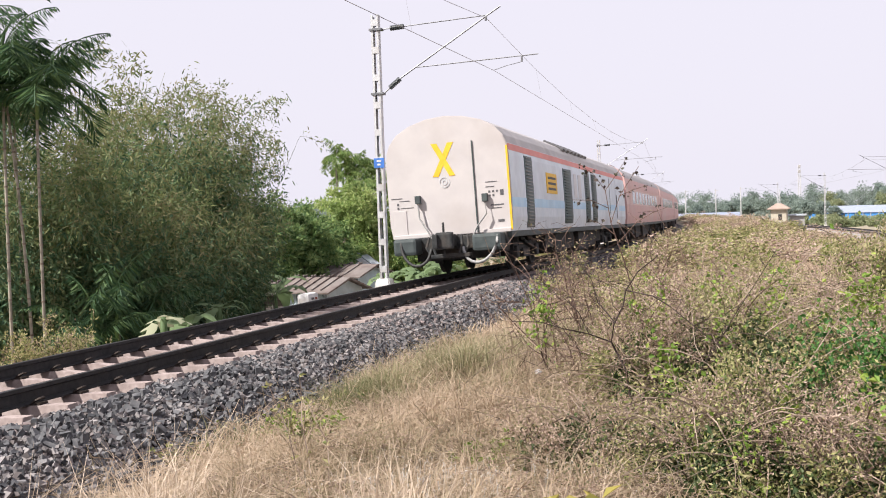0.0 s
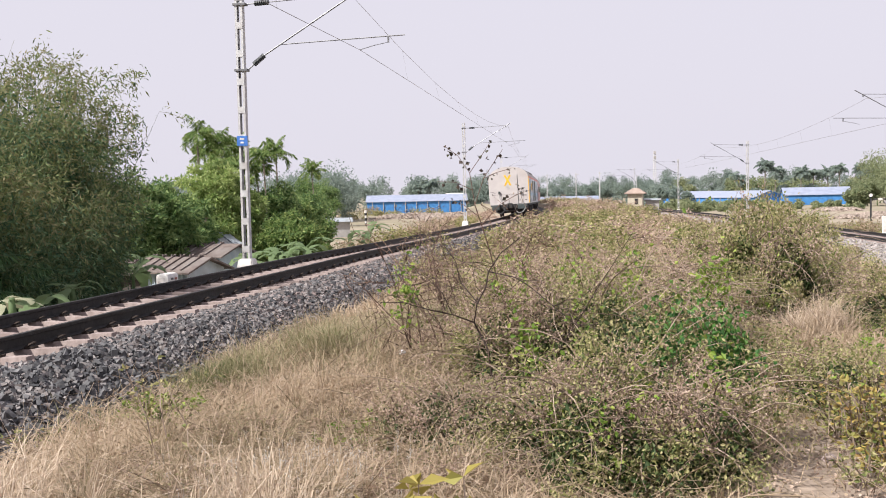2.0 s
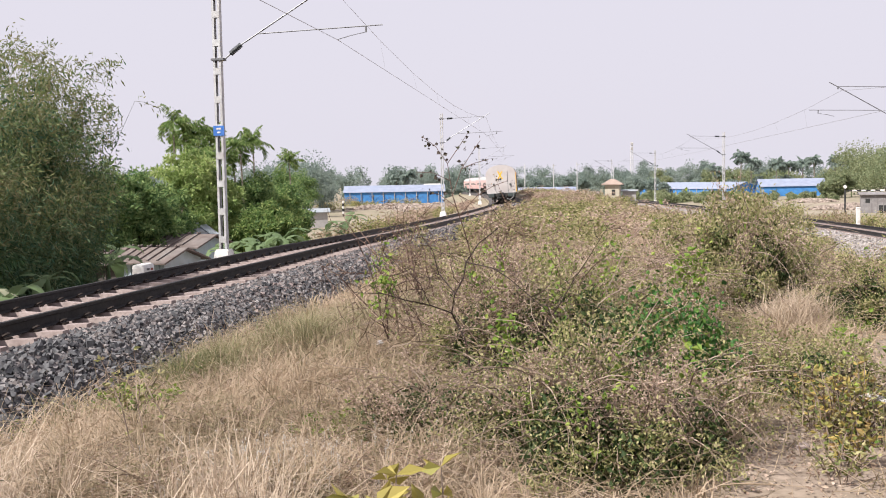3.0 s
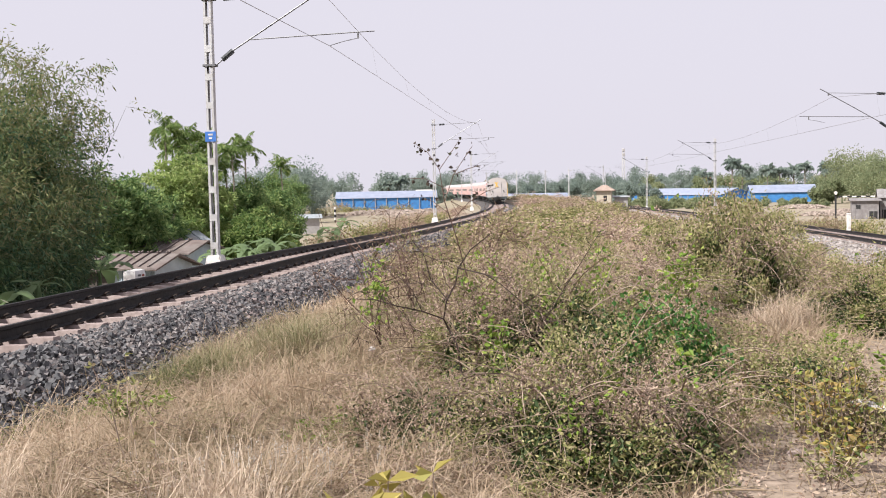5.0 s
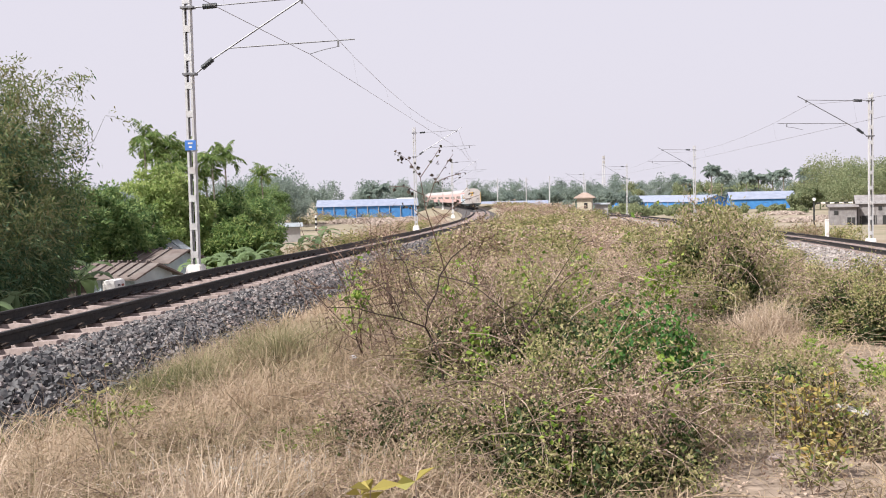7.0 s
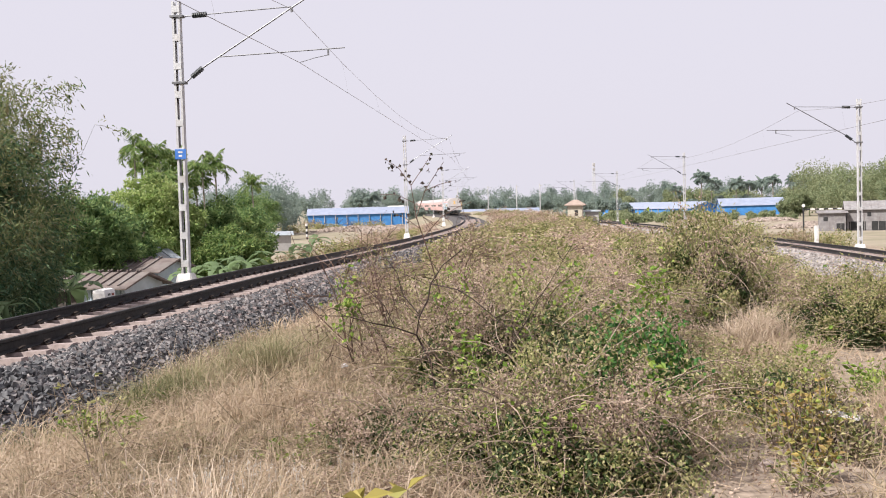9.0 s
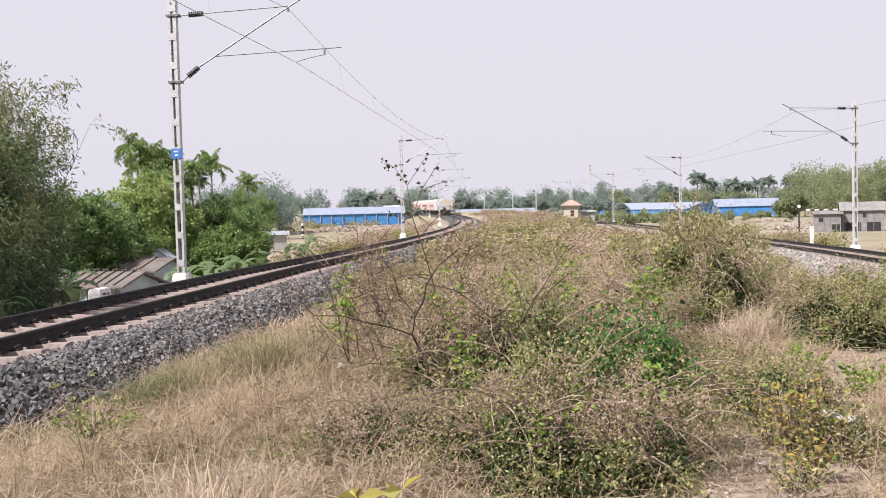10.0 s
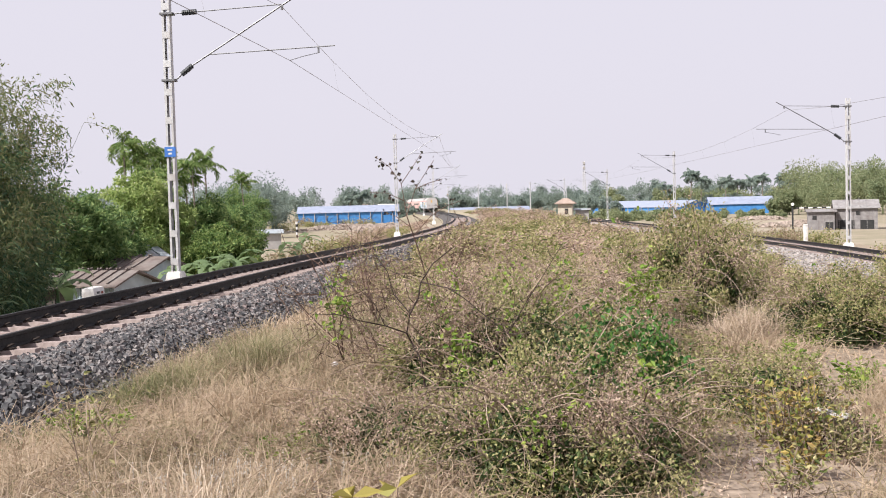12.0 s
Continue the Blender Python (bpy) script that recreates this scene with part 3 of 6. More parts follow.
def build_mast(name):
    """Battened steel mast on a whitewashed block; local x points over the track."""
    ob = empty(name)
    tagged(ob, "galvanised battened steel mast with insulated cantilever on a white concrete block", "mast", "overhead line masts")
    blk = bmesh.new()
    bmesh.ops.create_cube(blk, size=1.0)
    for v in blk.verts:
        top = v.co.z > 0
        v.co = Vector((v.co.x * (0.42 if top else 0.72), v.co.y * (0.42 if top else 0.72), 0.06 if top else -0.8))
    bmesh.ops.bevel(blk, geom=list(blk.edges), offset=0.03, segments=2, affect='EDGES')
    part("foundation_block", blk, "white_paint", ob, "whitewashed concrete block")
    for sx in (-0.115, 0.115):
        bm = bmesh.new()
        box((0.012, 0.19, 8.15), (sx, 0, 4.075), bm=bm)
        for sy in (-0.089, 0.089):
            box((0.055, 0.012, 8.15), (sx - math.copysign(0.033, sx), sy, 4.075), bm=bm)
        part("channel", bm, "galvanised", ob)
    z = 0.35
    while z < 8.1:
        for sy in (-0.098, 0.098):
            part("batten", box((0.23, 0.008, 0.20), (0, sy, z), 0.002), "galvanised", ob)
        z += 0.84
    for z in (5.74, 7.70):
        part("bracket", box((0.40, 0.26, 0.07), (0.02, 0, z), 0.006), "tube", ob)

    def insulator(a, b, count, r):
        a, b = Vector(a), Vector(b)
        bm = tube([a, b], r * 0.45, 8)
        for i in range(count):
            c = a.lerp(b, (i + 0.5) / count)
            way = (b - a).normalized()
            tube([c - way * 0.022, c, c + way * 0.022], r, 10, bm)
        return part("insulator", bm, "insulator", ob, "dark ribbed porcelain insulator", smooth=False)

    part("stay_tube", tube([(0.2, 0, 7.70), (0.48, 0, 7.71)], 0.02, 6), "tube", ob)
    insulator((0.48, 0, 7.71), (0.92, 0, 7.73), 7, 0.08)
    part("stay_tube", tube([(0.92, 0, 7.73), (3.5, 0, 7.83)], 0.017, 6), "tube", ob)
    part("bracket_tube", tube([(0.2, 0, 5.74), (0.40, 0, 5.90)], 0.022, 6), "tube", ob)
    insulator((0.40, 0, 5.90), (0.74, 0, 6.16), 7, 0.08)
    part("bracket_tube", tube([(0.74, 0, 6.16), (3.5, 0, 7.80), (3.95, 0, 8.06)], 0.024, 6), "tube", ob)
    part("register_arm", tube([(1.25, 0, 6.46), (5.05, 0, 6.57)], 0.018, 6), "tube", ob)
    part("steady_arm", tube([(4.55, 0, 6.52), (4.55, 0, 6.38), (4.1, 0, 6.30), (3.68, 0, 6.19)], 0.011, 5), "tube", ob)
    part("drop_bracket", box((0.05, 0.05, 0.18), (4.55, 0, 6.46), 0.005), "tube", ob)
    part("wire_clamp", box((0.07, 0.05, 0.14), (3.5, 0, 7.74), 0.01), "tube", ob)
    return ob


mast = build_mast("overhead_line_mast")
LINE_MASTS = [-26.0, 30.1, 84.2, 150.0, 212.0, 272.0]
LOOP_MASTS = [57.5, 112.5, 167.0, 226.0]


def mast_pose(track, y, d, turn, lift=0.0):
    q = on_track(track, y, d, 0)
    return Matrix.Translation((q.x, q.y, float(TRACKS[track][2](y)) - 0.36 + lift)) @ Matrix.Rotation(-math.atan(TRACKS[track][1](y)) + radians(turn), 4, 'Z')


mast.matrix_basis = mast_pose("line", LINE_MASTS[1], -3.74, 0)
for y in [q for q in LINE_MASTS if q != LINE_MASTS[1]]:
    copy_thing(mast, mast_pose("line", y, -3.92, 0))
for y in LOOP_MASTS:
    copy_thing(mast, mast_pose("loop", y, 3.15, 180, 0.18))


def add_plate(ob):
    plate = part("number_plate", box((0.34, 0.02, 0.30), (0, -0.115, 3.62), 0.004), "blue_plate", ob, "blue enamel number plate")
    for i, (w, h) in enumerate(((0.14, 0.05), (0.10, 0.05))):
        part("plate_mark", box((w, 0.006, h), (0, -0.128, 3.68 - 0.11 * i)), "white_paint", plate)


add_plate(mast)


def build_wires(track, ys, d, label):
    ob = empty("overhead_wires")
    tagged(ob, label, "overhead wire")
    contact, carrier = [], []
    for a, b in zip(ys, ys[1:]):
        n = max(4, int((b - a) / 7))
        for i in range(n):
            t = i / n
            y = a + (b - a) * t
            sag = 4 * t * (1 - t)
            lo = on_track(track, a, d, CONTACT).lerp(on_track(track, b, d, CONTACT), t)
            hi = on_track(track, a, d - 0.18, CARRIER).lerp(on_track(track, b, d - 0.18, CARRIER), t) - Vector((0, 0, 0.95 * sag))
            contact.append(lo)
            carrier.append(hi)
            if i:
                part("dropper", tube([lo, hi], 0.0028, 3), "wire", ob)
    part("contact_wire", tube(contact, 0.0085, 4), "wire", ob)
    part("carrier_wire", tube(carrier, 0.008, 4), "wire", ob)


build_wires("line", LINE_MASTS + [330.0], -0.05, "thin grey contact and carrier wires with droppers over the curve")
build_wires("loop", [10.0] + LOOP_MASTS + [300.0], 0, "thin grey contact and carrier wires over the second track")

# ---- train ----
SHELL = [(-1.56, 1.02), (-1.61, 1.35), (-1.62, 2.0), (-1.62, 2.9), (-1.58, 3.22)]
ROOF = [(-1.58, 3.22), (-1.50, 3.42), (-1.30, 3.66), (-0.95, 3.86), (-0.5, 3.99), (0, 4.04)]


def mirror(pts):
    return pts + [(-x, z) for x, z in reversed(pts) if x != 0]


def shell_between(z0, z1, out=0.0):
    """The side's line between two heights, set out by a little."""
    zs = [z0] + [z for _, z in SHELL if z0 < z < z1] + [z1]
    return [(float(np.interp(z, [q[1] for q in SHELL], [q[0] for q in SHELL])) - out, z) for z in zs]


def side_sheet(y0, y1, z0, z1, out, sgn):
    """A sheet that follows the coach's side."""
    bm = bmesh.new()
    line = shell_between(z0, z1, out)
    a = [bm.verts.new((-x * sgn, y0, z)) for x, z in line]
    b = [bm.verts.new((-x * sgn, y1, z)) for x, z in line]
    inner = shell_between(z0, z1, -0.02)
    c = [bm.verts.new((-x * sgn, y0, z)) for x, z in inner]
    e = [bm.verts.new((-x * sgn, y1, z)) for x, z in inner]
    for i in range(len(line) - 1):
        bm.faces.new((a[i], b[i], b[i + 1], a[i + 1]))
        bm.faces.new((a[i], a[i + 1], c[i + 1], c[i]))
        bm.faces.new((b[i], e[i], e[i + 1], b[i + 1]))
    bm.faces.new((a[0], c[0], e[0], b[0]))
    bm.faces.new((a[-1], b[-1], e[-1], c[-1]))
    bmesh.ops.recalc_face_normals(bm, faces=list(bm.faces))
    return bm


def wheel(bm_parent, x, y):
    pr = [(0.0, 0.44), (0.10, 0.44), (0.11, 0.43), (0.11, 0.36), (0.03, 0.33), (0.03, 0.12), (0.06, 0.10), (0.06, 0.0)]
    bm = bmesh.new()
    rings = []
    n = 20
    for off, r in [(-0.03, 0.0), (-0.03, 0.47), (0.0, 0.47)] + pr:
        rings.append([bm.verts.new((math.copysign(off, 1) if x > 0 else -off, r * math.cos(2 * math.pi * k / n), r * math.sin(2 * math.pi * k / n))) for k in range(n)])
    for a, b in zip(rings, rings[1:]):
        for k in range(n):
            bm.faces.new((a[k], a[(k + 1) % n], b[(k + 1) % n], b[k]))
    bmesh.ops.remove_doubles(bm, verts=list(bm.verts), dist=1e-5)
    bmesh.ops.recalc_face_normals(bm, faces=list(bm.faces))
    return part("wheel", bm, "underframe", bm_parent, m=pose(x, y, 0.46), smooth=False)


def bogie(coach, y):
    bm = bmesh.new()
    for s in (-1, 1):
        box((0.14, 3.1, 0.20), (s * 1.02, y, 0.62), 0.02, bm)
        box((0.20, 0.9, 0.26), (s * 1.02, y, 0.42), 0.03, bm)
        for q in (-1.28, 1.28):
            box((0.26, 0.34, 0.34), (s * 1.04, y + q, 0.46), 0.04, bm)
            tube([(s * 1.0, y + q * 0.72, 0.5), (s * 1.0, y + q * 0.72, 0.95)], 0.11, 8, bm)
        tube([(s * 1.16, y - 0.5, 0.75), (s * 1.16, y + 0.6, 0.55)], 0.045, 6, bm)
    box((2.1, 0.5, 0.28), (0, y, 0.70), 0.03, bm)
    for q in (-1.28, 1.28):
        tube([(-0.8, y + q, 0.46), (0.8, y + q, 0.46)], 0.09, 8, bm)
    b = part("bogie", bm, "underframe", coach, "black dusty bogie frame")
    for q in (-1.28, 1.28):
        for s in (-1, 1):
            wheel(b, s * 0.874, y + q)
    return b


def coach_shell(name, label, side, length=23.5):
    """The parts that every coach has; its rear end stands at y = 0, the rest ahead."""
    ob = empty(name)
    tagged(ob, label, "railway coach", "coaches of the train")
    st = [(lambda a, b, y=y: Vector((a, y, b))) for y in (0.05, length - 0.05)]
    part("body", sweep(mirror(SHELL), st), side, ob)
    st = [(lambda a, b, y=y: Vector((a, y, b))) for y in (0.03, length - 0.03)]
    part("roof", sweep(mirror(ROOF), st), "coach_roof", ob, "dusty grey arched roof", smooth=False)
    part("sole_bar", box((3.10, length - 0.1, 0.16), (0, length / 2, 0.95), 0.02), "skirt", ob, "dark grey-green sole bar")
    for y in (3.6, length - 3.6):
        bogie(ob, y)
    for y, w, ln, h in ((1.2, 2.2, 0.9, 0.36), (6.3, 2.5, 1.2, 0.42), (8.0, 2.6, 1.7, 0.62), (10.1, 2.4, 2.0, 0.55), (12.6, 2.6, 2.2, 0.66), (15.0, 2.5, 1.8, 0.58), (17.2, 2.3, 1.4, 0.45)):
        part("equipment_box", box((w, ln, h), (0, y, 0.87 - h / 2), 0.03), "underframe", ob)
    return ob


def ring(r0, r1, depth, n=24):
    bm = bmesh.new()
    vs = [[bm.verts.new((r * math.cos(2 * math.pi * k / n), y, r * math.sin(2 * math.pi * k / n))) for k in range(n)] for r, y in ((r0, 0), (r1, 0), (r1, depth), (r0, depth))]
    for a, b in zip(vs, vs[1:] + vs[:1]):
        for k in range(n):
            bm.faces.new((a[k], a[(k + 1) % n], b[(k + 1) % n], b[k]))
    bmesh.ops.recalc_face_normals(bm, faces=list(bm.faces))
    return bm


def marks(parent, rows, material="mark_dark"):
    """Small lettering too small to read, as bars on the end wall: x, z, width, height."""
    for x, z, w, h in rows:
        part("lettering", box((w, 0.006, h), (x, -0.034, z)), material, parent)


def build_power_car():
    ob = coach_shell("power_car", "cream and pale blue power car with yellow cross on its end", "coach_side")
    end = prism(mirror(SHELL + ROOF[1:]), 0.06)
    bmesh.ops.bevel(end, geom=[e for e in end.edges if abs(e.verts[0].co.y - e.verts[1].co.y) < 1e-6 and e.verts[0].co.y < 0], offset=0.02, segments=2, affect='EDGES')
    end_wall = part("end_wall", end, "cream", ob, "cream painted end wall, dusty and blank", m=pose(0, 0.03, 0))
    for a, b in (((-0.30, 3.36), (0.14, 2.52)), ((0.14, 3.36), (-0.30, 2.52))):
        w = 0.078
        part("cross_stroke", prism([(a[0] - w, a[1]), (a[0] + w, a[1]), (b[0] + w, b[1]), (b[0] - w, b[1])], 0.008, m=pose(0, -0.033 - (0.003 if a[0] < 0 else 0), 0)), "yellow_paint", end_wall, "yellow painted stroke")
    part("tail_emblem", ring(0.115, 0.14, 0.01), "galvanised", end_wall, m=pose(-0.08, -0.042, 2.37))
    part("tail_emblem", ring(0.04, 0.075, 0.01), "galvanised", end_wall, m=pose(-0.08, -0.042, 2.37))
    part("end_seam", box((0.035, 0.03, 2.30), (0.70, -0.04, 2.20), 0.006), "skirt", end_wall, "grey vertical rail")
    part("hatch", box((0.36, 0.02, 0.62), (-1.33, -0.035, 1.42), 0.006), "cream", end_wall)
    part("edge_stripe", box((0.05, 0.012, 2.1), (1.575, -0.036, 2.1)), "yellow_paint", end_wall, "yellow edge stripe")
    marks(end_wall, [(-1.38, 2.05, 0.30, 0.02), (-1.18, 1.98, 0.28, 0.018), (-1.36, 1.90, 0.05, 0.06), (-1.36, 1.80, 0.05, 0.06), (-1.12, 1.80, 0.35, 0.015),
                     (1.12, 2.28, 0.3, 0.02), (1.08, 2.16, 0.22, 0.02), (1.06, 2.04, 0.05, 0.05), (1.16, 2.04, 0.05, 0.05), (1.26, 2.04, 0.05, 0.05), (1.06, 1.94, 0.05, 0.05),
                     (1.16, 1.94, 0.05, 0.05), (1.24, 1.70, 0.34, 0.03), (1.22, 1.62, 0.28, 0.02), (1.32, 1.30, 0.16, 0.06), (1.38, 2.0, 0.09, 0.14)])
    for x in (-0.80, 0.95):
        part("socket_box", box((0.14, 0.12, 0.20), (x, -0.09, 1.98 if x < 0 else 1.90), 0.01), "skirt", end_wall, "grey cable socket")
        part("cable", tube([(x, -0.12, 1.85), (x + 0.03, -0.16, 1.5), (x + 0.22 * (1 if x < 0 else -1), -0.2, 1.2), (x + 0.35 * (1 if x < 0 else -1), -0.2, 0.95)], 0.022, 6), "hose", end_wall)
    for x in (-1.0, 1.2):
        part("bottom_step", box((1.05 if x < 0 else 0.72, 0.10, 0.10), (x, -0.03, 1.06), 0.015), "cream", end_wall)
    # coupler and buffing gear
    bm = box((2.9, 0.35, 0.34), (0, 0.12, 0.84), 0.03)
    box((2.2, 0.16, 0.30), (0, 0.5, 0.55), 0.03, bm)
    box((0.32, 0.65, 0.30), (0, -0.38, 0.90), 0.05, bm)
    box((0.44, 0.22, 0.42), (0.03, -0.72, 0.90), 0.06, bm)
    box((0.14, 0.20, 0.34), (-0.18, -0.82, 0.90), 0.03, bm)
    tube([(-0.02, -0.6, 1.35), (-0.02, -0.66, 0.5)], 0.03, 6, bm)
    for x in (-0.5, -0.34, 0.34, 0.5):
        tube([(x, -0.3, 1.0), (x * 1.1, -0.42, 0.75), (x * 0.8, -0.5, 0.5)], 0.035, 6, bm)
    box((1.0, 0.3, 0.10), (0.1, -0.45, 0.52), 0.02, bm)
    part("coupler", bm, "underframe", ob, "dark steel centre coupler")
    for x in (-1.1, 1.02):
        part("side_buffer", box((0.62 if x < 0 else 0.75, 0.55, 0.42), (x, -0.22, 0.80), 0.08), "skirt", ob, "dark grey rounded buffer")
    for x0, x1, s in ((0.42, 1.30, 1), (-0.42, -1.2, 1)):
        arc = [(x0 + (x1 - x0) * (0.5 - 0.5 * math.cos(math.pi * k / 12)), -0.45 - 0.15 * math.sin(math.pi * k / 12), 0.72 + 0.24 * k / 12 - 0.52 * math.sin(math.pi * k / 12)) for k in range(13)]
        part("brake_hose", tube(arc, 0.038, 8), "hose" if x0 > 0 else "black_hose", ob, "pale grey brake hose" if x0 > 0 else "black rubber brake hose", smooth=True)
    for sgn in (1, -1):
        part("stripe", side_sheet(0.06, 23.44, 3.04, 3.21, 0.006, sgn), "red_stripe", ob, "red stripe under the roof")
        part("stripe", side_sheet(0.06, 23.44, 1.62, 1.86, 0.006, sgn), "coach_blue", ob, "sky-blue waist stripe")
        for y, w, z0, z1 in ((1.75, 0.95, 1.08, 2.98), (7.4, 1.5, 1.15, 2.90), (11.7, 1.1, 1.15, 2.95), (13.3, 1.2, 1.15, 2.95)):
            dr = part("louvre_door", side_sheet(y, y + w, z0, z1, 0.012, sgn), "louvre", ob, "dark green louvred door")
            for k in range(int((z1 - z0) / 0.09)):
                zz = z0 + 0.05 + 0.09 * k
                xx = -shell_between(zz, zz + 0.01, 0.03)[0][0] * sgn
                part("slat", box((0.05, w * 0.62, 0.018), (xx, y + w * 0.42, zz), m=Matrix.Rotation(radians(30 * sgn), 4, 'Y')), "louvre" if y > 3 else "hose", dr)
        part("sign_board", side_sheet(4.6, 6.2, 2.05, 2.65, 0.02, sgn), "yellow_paint", ob, "yellow sign board with unreadable writing")
        for k in range(3):
            part("sign_mark", side_sheet(4.8, 6.0, 2.15 + 0.16 * k, 2.22 + 0.16 * k, 0.026, sgn), "mark_dark", ob)
        for y in (9.4, 10.3):
            part("window", side_sheet(y, y + 0.55, 2.0, 2.8, 0.01, sgn), "plastic_white", ob, "pale frosted window")
        part("panel_seam", side_sheet(18.2, 18.26, 1.1, 3.0, 0.012, sgn), "skirt", ob)
        part("door", side_sheet(20.2, 21.1, 1.08, 2.98, 0.012, sgn), "coach_side", ob)
        part("handrail", tube([(sgn * 1.66, 20.0, 1.3), (sgn * 1.68, 20.0, 2.3)], 0.018, 5), "tube", ob)
    for y in np.arange(9.0, 14.2, 0.75):
        for s in (-1, 1):
            part("roof_vent", box((0.74, 0.42, 0.09), (s * 1.13, y, 3.765), 0.02, m=Matrix.Rotation(radians(30 * s), 4, 'Y')), "mark_dark", ob, "dark roof grille")
    for y in (15.0, 19.0):
        part("roof_hood", box((1.1, 1.6, 0.12), (0, y, 4.02), 0.04), "coach_roof", ob)
    return ob


def build_red_coach():
    ob = coach_shell("passenger_coach", "pinkish red and grey passenger coach, paled for haze, with dark windows", "coach_red")
    for y in (0.03, 23.47):
        part("end_wall", prism(mirror(SHELL + ROOF[1:]), 0.05), "coach_red", ob, m=pose(0, y, 0))
        part("gangway", box((1.2, 0.35, 2.2), (0, 0.0 if y < 1 else 23.5, 2.1), 0.08), "underframe", ob, "black rubber gangway")
    for sgn in (1, -1):
        part("stripe", side_sheet(0.06, 23.44, 1.95, 2.72, 0.004, sgn), "coach_band", ob, "pinkish window band, paled for haze")
        for k in range(9):
            part("window", side_sheet(3.2 + 1.92 * k, 4.45 + 1.92 * k, 2.02, 2.64, 0.010, sgn), "window_glass", ob, "dark tinted window")
        for y in (1.2, 21.3):
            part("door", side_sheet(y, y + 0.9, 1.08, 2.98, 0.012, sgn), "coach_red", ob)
    for y in (4.0, 19.0):
        part("roof_hood", box((1.3, 2.6, 0.12), (0, y, 4.01), 0.04), "coach_roof", ob)
    return ob


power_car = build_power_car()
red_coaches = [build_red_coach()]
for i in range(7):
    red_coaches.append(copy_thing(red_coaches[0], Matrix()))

# ---- plants ----


def at(az, dist):
    """The place at a bearing from +y (degrees, clockwise) and a distance."""
    return dist * math.sin(radians(az)), dist * math.cos(radians(az))


def standing(x, y, sink=0.03):
    return Vector((x, y, float(ground_z(x, y)) - sink))


def grow(p, way, length, segs, wander, lift, rng):
    """Bending branches, all at once: returns segment starts, ends, and where along its branch each lies."""
    p, way = np.asarray(p, float), unit(np.asarray(way, float))
    step = (np.broadcast_to(length, len(p)) / segs)[:, None]
    a, b, t = [], [], []
    for i in range(segs):
        way = unit(way + rng.normal(size=p.shape) * wander + np.array([[0, 0, lift]]))
        q = p + way * step
        a.append(p)
        b.append(q)
        t.append(np.full(len(p), (i + 1) / segs))
        p = q
    return np.concatenate(a), np.concatenate(b), np.concatenate(t), way


def twig_tree(rng, n, radius, height, kids=(5, 4), wander=0.22, spread=0.9, thick=0.012):
    """A shrub's wood: n stems and two orders of side twigs. Returns segments, radii and the tips for leaves."""
    ang = rng.uniform(0, 2 * math.pi, n)
    r = radius * 0.35 * np.sqrt(rng.random(n))
    p = np.stack([r * np.cos(ang), r * np.sin(ang), np.zeros(n)], 1)
    lean = spread * rng.uniform(0.2, 1.15, n) * radius / height
    way = np.stack([np.cos(ang) * lean, np.sin(ang) * lean, np.ones(n)], 1)
    a0, b0, t0, _ = grow(p, way, height * rng.uniform(0.6, 1.05, n), 6, wander * 0.7, -0.04, rng)
    segs = [(a0, b0, thick * (1.1 - 0.8 * t0))]
    tips = []
    base, tt = b0, t0
    ln = height * 0.38
    for order, k in enumerate(kids):
        pick = rng.integers(0, len(base), n * int(np.prod(kids[:order + 1])))
        pick = pick[rng.random(len(pick)) < 0.35 + 0.65 * tt[pick]]
        way = ball_dirs(len(pick), rng) + np.array([[0, 0, 0.35]])
        a, b, t, _ = grow(base[pick], way, ln * rng.uniform(0.5, 1.2, len(pick)), 3, wander, -0.03, rng)
        segs.append((a, b, thick * (0.42 - 0.12 * order) * (1.1 - 0.6 * t)))
        tips.append(b)
        base, tt, ln = b, t, ln * 0.55
    return segs, np.concatenate(tips)


